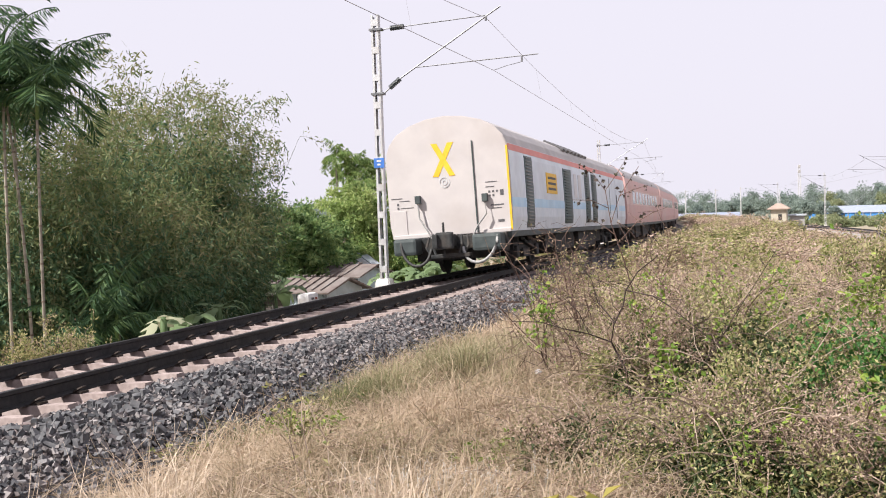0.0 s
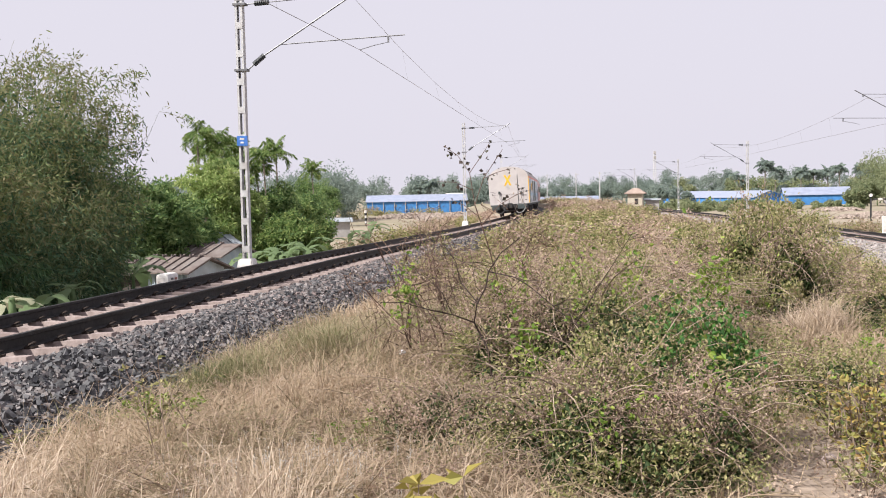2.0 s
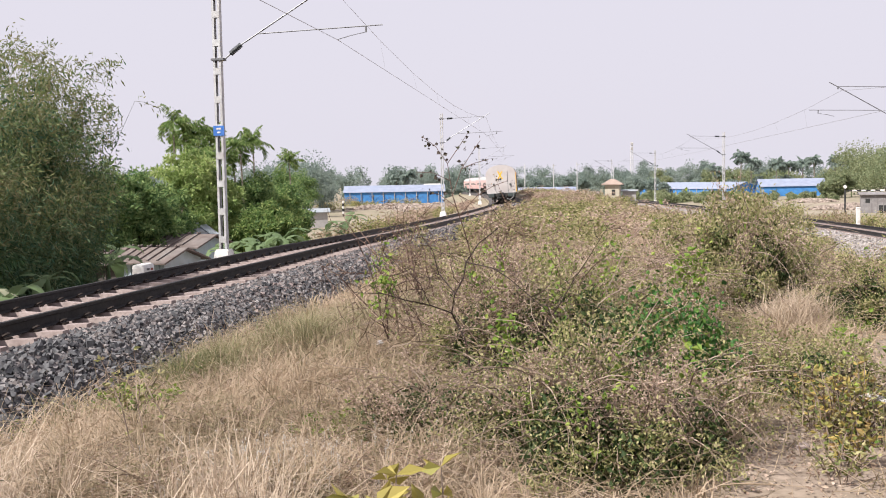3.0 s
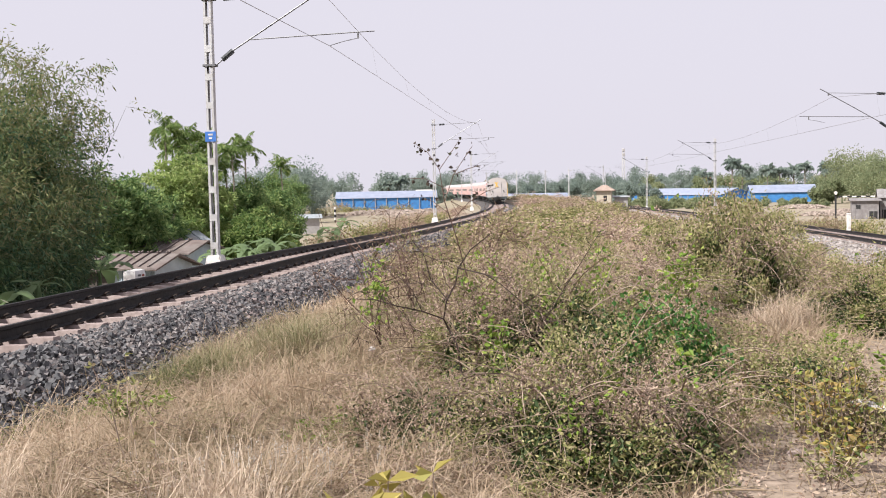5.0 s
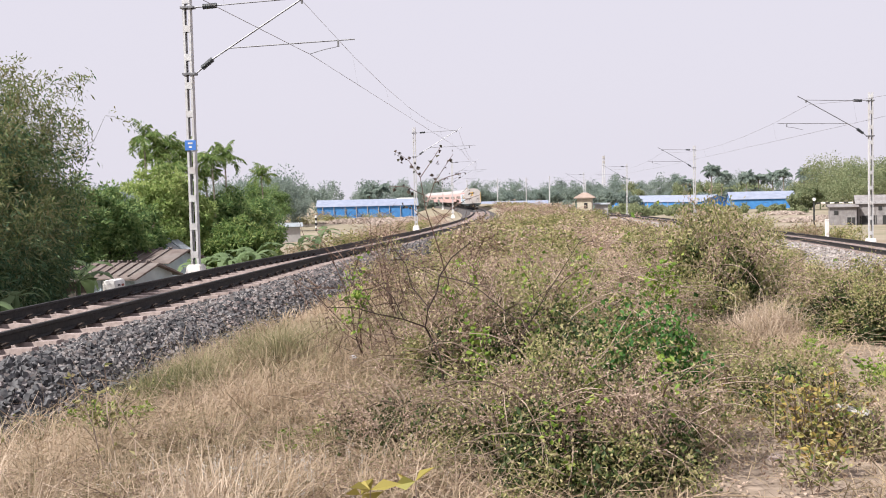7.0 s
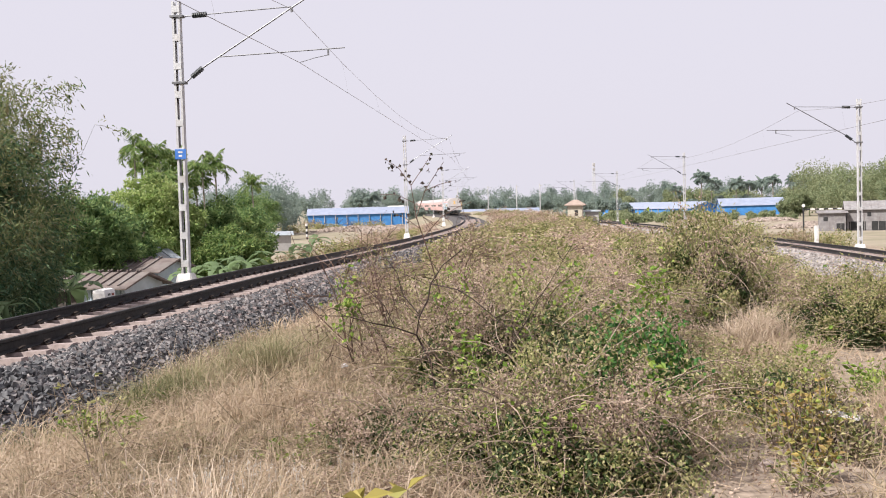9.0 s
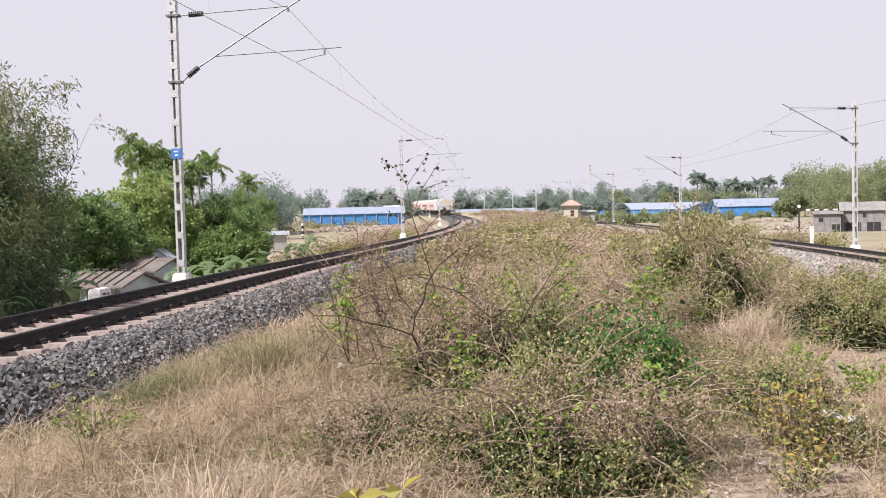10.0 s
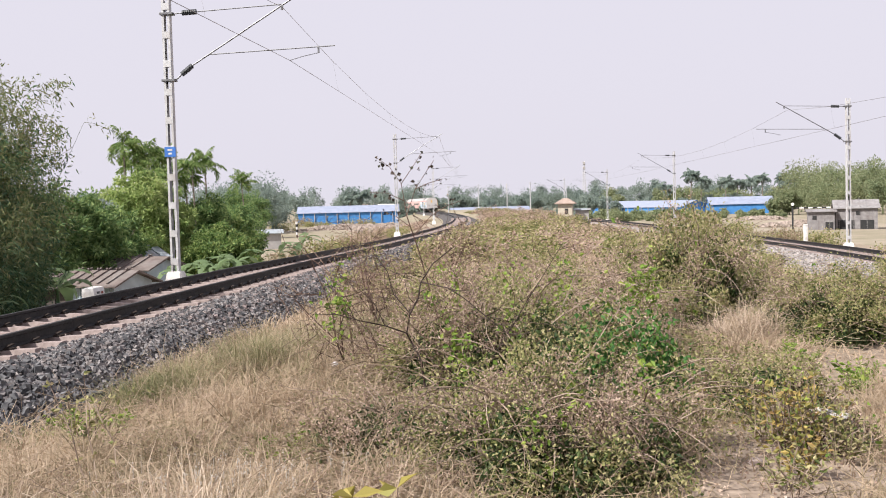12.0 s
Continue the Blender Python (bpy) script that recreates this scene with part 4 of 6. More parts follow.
def shrub(name, label, seed, n, radius, height, leaves, leaf, leaf_mat, wood="dry_twig", kids=(5, 4), thick=0.012, category="bush", group="", bright=0, fill=0, heads=0, arcs=0):
    rng = np.random.default_rng(seed)
    ob = empty(name)
    tagged(ob, label, category, group)
    segs, tips = twig_tree(rng, n, radius, height, kids, thick=thick)
    a, b, r = [np.concatenate(q) for q in zip(*segs)]
    v, f = sticks(a, b, r, r * 0.8)
    part("brushwood", raw_mesh("brushwood", v, [f]), wood, ob, "thin tangled dry twigs", kind="stuff")
    if leaves:
        p = tips[rng.integers(0, len(tips), leaves)] + rng.normal(size=(leaves, 3)) * leaf * 0.7
        if fill:
            k = 60
            d = ball_dirs(k, rng) * rng.uniform(0.5, 1.0, (k, 1))
            c = np.stack([d[:, 0] * radius, d[:, 1] * radius, np.abs(d[:, 2]) * height * 1.15], 1)
            s = radius * rng.uniform(0.045, 0.12, k)
            w = rng.integers(0, k, fill)
            p = np.concatenate([p, c[w] + rng.normal(size=(fill, 3)) * s[w][:, None]])
        p = p[p[:, 2] > 0.02]
        v, f = cards(p, ball_dirs(len(p), rng) + [0, 0, 0.25], leaf * rng.uniform(0.5, 1.3, len(p)), leaf * 0.55 * rng.uniform(0.6, 1.2, len(p)), rng)
        part("foliage", raw_mesh("foliage", v, [f]), leaf_mat, ob, "small sparse leaves", kind="stuff")
    # core of extra dark leaves: the bush's inner shade as colour
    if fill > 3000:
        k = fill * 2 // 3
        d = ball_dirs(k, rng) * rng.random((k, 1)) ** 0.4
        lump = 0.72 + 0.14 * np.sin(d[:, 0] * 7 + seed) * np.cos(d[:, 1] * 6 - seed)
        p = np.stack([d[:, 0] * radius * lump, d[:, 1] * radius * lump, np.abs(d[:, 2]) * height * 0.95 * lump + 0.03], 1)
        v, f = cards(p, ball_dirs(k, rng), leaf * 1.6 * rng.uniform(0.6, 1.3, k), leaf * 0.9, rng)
        part("inner_foliage", raw_mesh("inner_foliage", v, [f]), "shade_leaf", ob, "leaves deep inside, bush shade put into their dark green", kind="stuff")
    if arcs:
        ang = rng.uniform(0, 6.28, arcs)
        r0 = radius * rng.uniform(0.0, 0.7, arcs)
        p = np.stack([r0 * np.cos(ang), r0 * np.sin(ang), rng.uniform(0.2, 0.8, arcs) * height], 1)
        turn = ang + rng.normal(size=arcs) * 0.9
        way = np.stack([np.cos(turn), np.sin(turn), rng.uniform(0.1, 1.1, arcs)], 1)
        a, b, t, _ = grow(p, way, height * rng.uniform(0.6, 1.4, arcs), 8, 0.10, -0.13, rng)
        v, f = sticks(a, b, 0.006 * (1.1 - 0.7 * t), 0.006 * (1.0 - 0.7 * t))
        part("arching_stalk", raw_mesh("arching_stalk", v, [f]), "pale_stem", ob, "long bent pale stalks", kind="stuff")
    if heads:
        c = tips[tips[:, 2] > np.quantile(tips[:, 2], 0.55)]
        p = c[rng.integers(0, len(c), heads)] + rng.normal(size=(heads, 3)) * 0.03
        v, f = cards(p, ball_dirs(heads, rng) + [0, 0, 0.5], leaf * 0.6 * rng.uniform(0.6, 1.4, heads), leaf * 0.4, rng)
        part("dry_flowering", raw_mesh("dry_flowering", v, [f]), "seed_brown", ob, "withered pinkish brown flower heads", kind="stuff")
    if bright:
        c = tips[rng.integers(0, len(tips), 14)]
        p = c[rng.integers(0, 14, bright)] + rng.normal(size=(bright, 3)) * [0.07, 0.07, 0.15]
        v, f = cards(p, ball_dirs(len(p), rng) + [0, 0, -0.4], leaf * 1.5 * rng.uniform(0.6, 1.3, len(p)), leaf * 1.1, rng)
        part("creeper", raw_mesh("creeper", v, [f]), "bright_leaf", ob, "fresh green creeper leaves", kind="stuff")
    return ob


def put(ob, x, y, turn=0.0, size=1.0, tall=1.0):
    ob.matrix_basis = Matrix.Translation(standing(x, y)) @ Matrix.Rotation(turn, 4, 'Z') @ Matrix.Diagonal((size, size, size * tall, 1))
    return ob


def put_copy(ob, x, y, turn=0.0, size=1.0, tall=1.0):
    keep = ob.scale.copy()
    ob.scale = (1, 1, 1)
    c = copy_thing(ob, Matrix.Translation(standing(x, y)) @ Matrix.Rotation(turn, 4, 'Z') @ Matrix.Diagonal((size, size, size * tall, 1)))
    ob.scale = keep
    return c


def leaf_crown(rng, centres, sizes, per, leaf, squash=0.8, aspect=0.5):
    """Leaves in uneven clumps: verts and faces."""
    idx = np.repeat(np.arange(len(centres)), per)
    d = ball_dirs(len(idx), rng) * (rng.random((len(idx), 1)) ** 0.45)
    p = centres[idx] + d * sizes[idx][:, None] * [1, 1, squash]
    way = d + ball_dirs(len(idx), rng) * 0.8 + [0, 0, -0.25]
    return cards(p, way, leaf * rng.uniform(0.6, 1.3, len(p)), leaf * aspect * rng.uniform(0.7, 1.2, len(p)), rng)


def broad_tree(name, label, seed, height, spread, clumps, per, leaf, leaf_mat, bare=0.35, trunk_r=0.16, group=""):
    """A tapered trunk, limbs, and a ragged crown of clumps."""
    rng = np.random.default_rng(seed)
    ob = empty(name)
    tagged(ob, label, "tree", group)
    top = height * bare
    trunk = tube([(0, 0, -0.2), (0.06 * height * rng.normal() * 0.3, 0, top * 0.5), (0.0, 0.03 * height * rng.normal(), top), (0.0, 0.0, height * 0.7)], trunk_r, 8, r_end=trunk_r * 0.35)
    n = 9
    ang = rng.uniform(0, 2 * math.pi, n)
    p = np.stack([np.zeros(n), np.zeros(n), rng.uniform(top * 0.8, height * 0.6, n)], 1)
    way = np.stack([np.cos(ang), np.sin(ang), rng.uniform(0.3, 1.0, n)], 1)
    a, b, t, _ = grow(p, way, spread * rng.uniform(0.6, 1.0, n), 5, 0.25, 0.05, rng)
    v, f = sticks(a, b, trunk_r * 0.45 * (1.1 - 0.8 * t), trunk_r * 0.4 * (1.0 - 0.8 * t))
    part("trunk", trunk, "bark", ob, smooth=True)
    part("branchwork", raw_mesh("branchwork", v, [f]), "bark", ob)
    u = ball_dirs(clumps, rng) * (0.35 + 0.65 * rng.random((clumps, 1)) ** 0.5)
    c = u * [spread, spread, (height - top) * 0.52] + [0, 0, top + (height - top) * 0.52]
    c[:, :2] *= (1.0 - 0.35 * np.clip((c[:, 2:3] - top) / (height - top), 0, 1))
    c += rng.normal(size=c.shape) * spread * 0.06
    v, f = leaf_crown(rng, c, spread * rng.uniform(0.08, 0.24, clumps), per, leaf, 0.8, 0.42)
    part("crown", raw_mesh("crown", v, [f]), leaf_mat, ob, kind="stuff")
    return ob


def frond_leaves(rng, base, az, length, lift, droop, pairs, leaflet):
    """One feathered palm frond: rachis points and leaflets."""
    pts, q = [np.array(base, float)], np.array(base, float)
    e = lift
    for i in range(8):
        q = q + np.array([math.cos(az) * math.cos(e), math.sin(az) * math.cos(e), math.sin(e)]) * length / 8
        e -= droop / 8
        pts.append(q.copy())
    pts = np.array(pts)
    t = np.repeat(np.linspace(0.12, 1.0, pairs), 2)
    sgn = np.tile([1.0, -1.0], pairs)
    p = np.stack([np.interp(t * 8, np.arange(9), pts[:, k]) for k in range(3)], 1)
    tang = np.array([math.cos(az), math.sin(az), 0])
    side = np.array([-math.sin(az), math.cos(az), 0])
    way = side[None] * sgn[:, None] * 0.8 + tang[None] * 0.5 + np.array([[0, 0, -0.75]]) + rng.normal(size=(len(t), 3)) * 0.18
    ln = leaflet * np.sin(np.clip(t, 0.08, 0.97) * math.pi * 0.9 + 0.25) * rng.uniform(0.8, 1.15, len(t))
    return pts, p, way, np.maximum(ln, leaflet * 0.2)


def palm(name, label, seed, height, fronds, length, pairs=26, leaflet=0.45, r=0.06, lift=0.95, width=0.055, leaf_mat="palm_leaf", group="", nuts=False):
    """A ringed slender stem with feathered fronds."""
    rng = np.random.default_rng(seed)
    ob = empty(name)
    tagged(ob, label, "palm tree", group)
    lean = rng.normal(size=2) * 0.02 * height
    stem = [(lean[0] * (k / 8) ** 2, lean[1] * (k / 8) ** 2, height * k / 8 - 0.1) for k in range(9)]
    part("trunk", tube(stem, r, 8, r_end=r * 0.72), "pale_trunk", ob, "slender pale ringed stem", smooth=True)
    bm = bmesh.new()
    for k in range(int(height / 0.35)):
        z = 0.3 + 0.35 * k
        s = z / height
        tube([(lean[0] * s * s, lean[1] * s * s, z), (lean[0] * s * s, lean[1] * s * s, z + 0.03)], r * 1.06, 8, bm)
    part("ring_marking", bm, "bark", ob, kind="stuff")
    tip = np.array([lean[0], lean[1], height - 0.1])
    part("crownshaft", tube([tip - [0, 0, 0.5], tip - [0, 0, 0.1], tip + [0, 0, 0.25]], r * 1.1, 8, r_end=r * 0.5), "palm_leaf", ob)
    for k in range(fronds):
        pts, p, way, ln = frond_leaves(rng, tip, k * 2.4 + rng.normal() * 0.2, length * rng.uniform(0.8, 1.1), lift * rng.uniform(-0.2, 1.7), rng.uniform(1.2, 2.6), pairs, leaflet)
        v1, f1 = sticks(pts[:-1], pts[1:], 0.016, 0.010)
        v2, f2 = cards(p, way, ln, width, rng, 0.15)
        part("frond", raw_mesh("frond", np.concatenate([v1, v2]), [f1, f2 + len(v1)]), leaf_mat, ob)
    return ob


def banana(name, label, seed, height, count, length, lifts=(0.5, 1.3), mat="banana_leaf"):
    """A soft stem with a few long broad leaves, torn along the veins."""
    rng = np.random.default_rng(seed)
    ob = empty(name)
    tagged(ob, label, "banana plant", "banana plants below the bank")
    part("stem", tube([(0, 0, -0.1), (0.02, 0, height * 0.6), (0, 0.02, height)], 0.10, 8, r_end=0.05), "banana_leaf", ob, smooth=True)
    for k in range(count):
        az, e = k * 2.4 + rng.normal() * 0.3, rng.uniform(*lifts)
        ln = length * rng.uniform(0.75, 1.15)
        q, verts, faces = np.array([0, 0, height * 0.95]), [], []
        n = 12
        for i in range(n + 1):
            t = i / n
            w = 0.02 if t < 0.12 else 0.19 * length / 1.6 * math.sin(math.pi * min(1, (t - 0.08) / 0.94) ** 0.8) + 0.01
            side = np.array([-math.sin(az), math.cos(az), 0])
            sag = 0.22 * w * (1 + 0.6 * rng.normal())
            verts += [q + side * w - [0, 0, abs(sag)], q, q - side * w - [0, 0, abs(sag)]]
            q = q + np.array([math.cos(az) * math.cos(e), math.sin(az) * math.cos(e), math.sin(e)]) * ln / n
            e -= rng.uniform(0.13, 0.24)
        for i in range(n):
            a = i * 3
            for s in (0, 1):
                if i > 2 and rng.random() < 0.18:
                    continue
                faces.append((a + s, a + 3 + s, a + 4 + s, a + 1 + s))
        part("leaf", raw_mesh("leaf", np.array(verts), [np.array(faces)]), mat, ob, smooth=True)
    return ob


def bamboo(name, label, seed, height, radius, canes, leaves_per, leaf=0.17):
    """Arching canes that hang over, thick with narrow leaves."""
    rng = np.random.default_rng(seed)
    ob = empty(name)
    tagged(ob, label, "bamboo", "bamboo clumps below the bank")
    ang = rng.uniform(0, 2 * math.pi, canes)
    r = radius * 0.3 * np.sqrt(rng.random(canes))
    p = np.stack([r * np.cos(ang), r * np.sin(ang), np.zeros(canes)], 1)
    out = rng.uniform(0.05, 0.7, canes) * radius / height * 1.35
    way = np.stack([np.cos(ang) * out, np.sin(ang) * out, np.ones(canes)], 1)
    ln = height * rng.uniform(0.45, 1.08, canes)
    a, b, t, _ = grow(p, way, ln, 10, 0.05, -0.015, rng)
    v, f = sticks(a, b, 0.026 * (1.05 - 0.8 * t), 0.026 * (1.0 - 0.85 * t))
    part("cane_thicket", raw_mesh("cane_thicket", v, [f]), "bamboo_cane", ob, "pale bent canes", kind="stuff")
    keep = np.where(t > 0.12)[0]
    pick = keep[rng.integers(0, len(keep), canes * 16)]
    out = b[pick] * [1, 1, 0]
    way = unit(out + 1e-6) * 0.6 + ball_dirs(len(pick), rng) + [0, 0, 0.25]
    a2, b2, t2, w2 = grow(b[pick], way, rng.uniform(0.4, 1.1, len(pick)), 3, 0.2, -0.16, rng)
    v, f = sticks(a2, b2, 0.008, 0.005)
    part("side_brush", raw_mesh("side_brush", v, [f]), "bamboo_cane", ob, kind="stuff")
    n = canes * leaves_per
    q = rng.integers(0, len(b2), n)
    p = b2[q] + rng.normal(size=(n, 3)) * 0.13
    way = ball_dirs(n, rng) + unit(b2[q] - a2[q]) * 0.7 + [0, 0, -0.5]
    ln = leaf * rng.uniform(0.6, 1.3, n)
    # by height: shade-dark green stays below, lighter olive goes to the tops
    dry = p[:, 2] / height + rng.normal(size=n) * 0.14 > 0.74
    for sel, mt, lab in ((~dry, "bamboo_leaf", "narrow leaves, dark green holding the lower shade"), (dry, "bamboo_tip", "olive leaves of the tops, coloured lighter than the shaded ones below")):
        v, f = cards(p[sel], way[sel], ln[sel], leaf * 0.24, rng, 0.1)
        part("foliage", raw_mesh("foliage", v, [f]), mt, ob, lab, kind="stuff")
    return ob


def on_path(x, y):
    """1 on the trodden footpath, 0 off it."""
    c = 1.80 + 0.56 * (y - 6.2) + 0.15 * np.sin(y * 1.3)
    return (1 - smooth(0.30, 0.85, np.abs(x - c) / (1.0 + 0.08 * np.maximum(0, y - 8)))) * (1 - smooth(14, 18, y))


def grass_field(name, label, seed, spans, mat="dry_grass", lean=0.85):
    """Blades over stretches of ground: x0, x1, y0, y1, per square metre, length, width."""
    rng = np.random.default_rng(seed)
    V, F4, F3, base = [], [], [], 0
    for x0, x1, y0, y1, dens, ln, wd in spans:
        n = int((x1 - x0) * (y1 - y0) * dens)
        x, y = rng.uniform(x0, x1, n), rng.uniform(y0, y1, n)
        d1, d2 = x - line_x(y), x - loop_x(y)
        tuft = 0.5 + 0.5 * hills(x, y, 1.9, 4.0)
        ok = (d1 > 2.15 + 0.3 * hills(x, y, 2.3)) & (d2 < -3.8) & (rng.random(n) > 0.95 * on_path(x, y)) & (rng.random(n) < 0.35 + 0.65 * tuft)
        ok &= np.abs(x) < 0.47 * y + 3.0
        x, y, tuft = x[ok], y[ok], tuft[ok]
        n = len(x)
        p = np.stack([x, y, ground_z(x, y) - 0.02], 1)
        way = np.concatenate([rng.normal(size=(n, 2)) * lean + 0.18 * np.stack([hills(x, y, 0.9, 7), hills(x, y, 0.8, 9)], 1), np.ones((n, 1))], 1)
        v, f4, f3 = blades(p, way, ln * (0.45 + 0.8 * tuft) * rng.uniform(0.5, 1.25, n), wd * rng.uniform(0.7, 1.3, n), rng.uniform(0.1, 1.0, n), rng)
        V.append(v)
        F4.append(f4 + base)
        F3.append(f3 + base)
        base += len(v)
    ob = part(name, raw_mesh(name, np.concatenate(V), [np.concatenate(F4), np.concatenate(F3)]), mat)
    return tagged(ob, label, "grass", kind="stuff")


grass_field("dry_grass", "tangled straw-coloured dry grass with some green in it", 21,
            [(-5, 5, 3.5, 9, 1300, 0.30, 0.0075), (-6, 7, 9, 16, 700, 0.36, 0.010), (-6, 12, 16, 30, 260, 0.40, 0.016), (-4, 20, 30, 65, 60, 0.45, 0.035), (-1, 26, 65, 140, 9, 0.5, 0.09)])
grass_field("tall_grass", "taller grey-green grass clumps beside the ballast", 22,
            [(-3.3, -1.3, 9.5, 14.0, 120, 0.50, 0.008), (-4.6, -3.0, 8.0, 10.5, 160, 0.36, 0.008)], "olive_grass", 0.3)


def tussocks(name, label, seed, spots, mat, per, length, width, spread=0.55):
    """Grass in tufts: the blades of a tuft fan out of one root. spots: x, y, radius, tufts."""
    rng = np.random.default_rng(seed)
    P, W, L = [], [], []
    for x, y, rad, count in spots:
        a, r = rng.uniform(0, 6.28, count), rad * np.sqrt(rng.random(count))
        cx, cy, big = x + r * np.cos(a), y + r * np.sin(a), rng.uniform(0.55, 1.15, count)
        keep = (cx - line_x(cy) > 2.2) & (on_path(cx, cy) < 0.5)
        for tx, ty, k in zip(cx[keep], cy[keep], big[keep]):
            n = int(per * rng.uniform(0.6, 1.3))
            q = rng.normal(size=(n, 2)) * 0.035 * k
            px, py = tx + q[:, 0], ty + q[:, 1]
            P.append(np.stack([px, py, ground_z(px, py) - 0.02], 1))
            lean = rng.normal(size=2) * 0.25
            W.append(np.concatenate([q / 0.035 * spread * 0.6 + rng.normal(size=(n, 2)) * spread * 0.5 + lean, np.ones((n, 1))], 1))
            L.append(length * k * rng.uniform(0.4, 1.15, n))
    p, w, ln = np.concatenate(P), np.concatenate(W), np.concatenate(L)
    v, f4, f3 = blades(p, w, ln, width * rng.uniform(0.7, 1.3, len(p)), rng.uniform(0.2, 1.3, len(p)), rng)
    ob = part(name, raw_mesh(name, v, [f4, f3]), mat)
    return tagged(ob, label, "grass", kind="stuff")


tussocks("grass_tufts", "dense grey-green grass tufts with straw tips beside the ballast", 23,
         [(-1.9, 12.6, 0.85, 60), (-2.5, 11.3, 0.7, 46), (-1.2, 13.6, 0.6, 30), (-3.1, 10.2, 0.5, 24)], "olive_grass", 70, 0.62, 0.007, 0.5)
tussocks("straw_tufts", "tangled tufts of long pinkish straw grass", 24,
         [(-1.6, 8.2, 1.5, 120), (-2.2, 6.2, 1.2, 110), (-0.7, 6.0, 0.9, 60), (-1.0, 10.6, 0.9, 60), (-0.3, 12.4, 0.9, 40), (2.9, 11.2, 0.9, 40), (3.6, 9.4, 0.9, 40), (4.0, 7.6, 0.8, 30)], "dry_grass", 46, 0.52, 0.0065, 0.95)
tussocks("pale_tufts", "upright pale straw grass standing between the bushes", 25,
         [(3.75, 12.4, 0.35, 26), (3.2, 11.6, 0.4, 14), (-2.7, 4.9, 0.5, 24), (-1.4, 4.7, 0.6, 26)], "pale_straw", 60, 0.80, 0.006, 0.32)

# shrubs of the waste ground
big_bush = put(shrub("thorny_bush", "sprawling half-dry bush with small yellow-green leaves and green creeper", 31, 60, 1.35, 1.2, 3500, 0.036, "green_leaf", "dry_twig", (5, 4), 0.011, bright=1700, fill=22000, heads=9000, arcs=90), 0.50, 9.2)
put(shrub("thorny_bush", "dense low brown-green bush of tangled twigs", 32, 75, 1.2, 0.80, 2500, 0.032, "green_leaf", "dry_twig", (5, 5), 0.009, bright=500, fill=14000, heads=9000, arcs=120), 0.74, 6.75)
put(shrub("thorny_bush", "bushy shrub with dry brown flower heads and olive leaves", 33, 55, 1.25, 1.05, 3000, 0.034, "green_leaf", "dry_twig", (5, 4), 0.010, fill=12000, heads=15000, arcs=60), 1.45, 10.9)
put(shrub("thorny_bush", "low bush of brown twigs and olive leaves in grass", 40, 45, 0.9, 0.5, 1800, 0.030, "dry_leaf", "dry_twig", (5, 4), 0.008, fill=3500, heads=4000, arcs=40), -0.45, 7.3)
put(shrub("thorny_bush", "leafy olive shrub beside the footpath", 42, 36, 0.65, 0.5, 1800, 0.036, "green_leaf", "twig", (5, 4), 0.008, bright=60, fill=3500, heads=600), 2.75, 8.6)
put(shrub("thorny_bush", "leafy shrub with yellowing leaves beside the footpath", 43, 26, 0.40, 0.38, 800, 0.036, "green_leaf", "twig", (5, 4), 0.007, bright=40, fill=900, heads=300), 2.6, 7.0)
put(shrub("thorny_bush", "bare thorny shrub of dark branching twigs", 34, 16, 1.35, 1.5, 500, 0.035, "dry_leaf", "twig", (7, 4), 0.014), -0.75, 10.8)
put(shrub("thorny_bush", "dry thorny shrub of pinkish grey twigs beside the track", 35, 26, 1.5, 1.55, 900, 0.040, "dry_leaf", "twig", (7, 4), 0.013), -0.5, 14.2)
round_bush = put(shrub("round_bush", "rounded grey-green bush with many small leaves", 36, 40, 1.0, 0.85, 3000, 0.038, "green_leaf", "dry_twig", (5, 4), 0.010, fill=17000, bright=160, heads=2600, arcs=60), 4.75, 12.6, 0, 1.0, 1.0)
put_copy(round_bush, 5.75, 13.3, 1.2, 1.05, 0.95)
put_copy(round_bush, 3.25, 13.9, 2.0, 1.25, 1.38)
put_copy(round_bush, 2.45, 13.0, 4.1, 0.9, 0.95)
put_copy(round_bush, 4.1, 14.9, 0.4, 0.95, 1.2)
put_copy(round_bush, 3.5, 15.2, 5.0, 0.85, 0.9)
put_copy(round_bush, 6.0, 23.2, 1.0, 1.25, 1.0)
put_copy(round_bush, 4.8, 24.0, 3.0, 0.9, 0.70)
brown_scrub = shrub("scrub_bush", "low dry scrub of brown twigs and faded leaves", 37, 22, 1.0, 0.68, 900, 0.048, "dry_leaf", "dry_twig", (4, 3), 0.012, fill=1200, heads=700, arcs=14, group="scrub between the tracks")
green_scrub = shrub("scrub_bush", "low scrub with olive green leaves and dry twigs", 38, 20, 1.0, 0.75, 700, 0.05, "green_leaf", "dry_twig", (4, 3), 0.012, fill=2400, heads=300, group="scrub between the tracks")
pale_scrub = shrub("scrub_bush", "low scrub of pale straw twigs with few leaves", 39, 28, 1.0, 0.65, 500, 0.046, "dry_leaf", "dry_twig", (4, 3), 0.011, fill=500, heads=900, arcs=18, group="scrub between the tracks")
far_scrub = [shrub("scrub_bush", lab, 44 + i, 10, 1.0, 0.8, 350, 0.11, mt, "dry_twig", (3, 2), 0.02, group="scrub between the tracks", fill=650)
             for i, (lab, mt) in enumerate((("faded brown scrub further along the bank", "dry_leaf"), ("olive scrub further along the bank", "green_leaf"), ("dusty brown scrub with withered heads", "seed_brown")))]
for i, ob in enumerate(far_scrub):
    put(ob, 5.0 + 3 * i, 44.0 + 5 * i, i, 1.2, 0.6)
put(brown_scrub, -0.6, 8.2, 1.0, 0.8, 0.7)
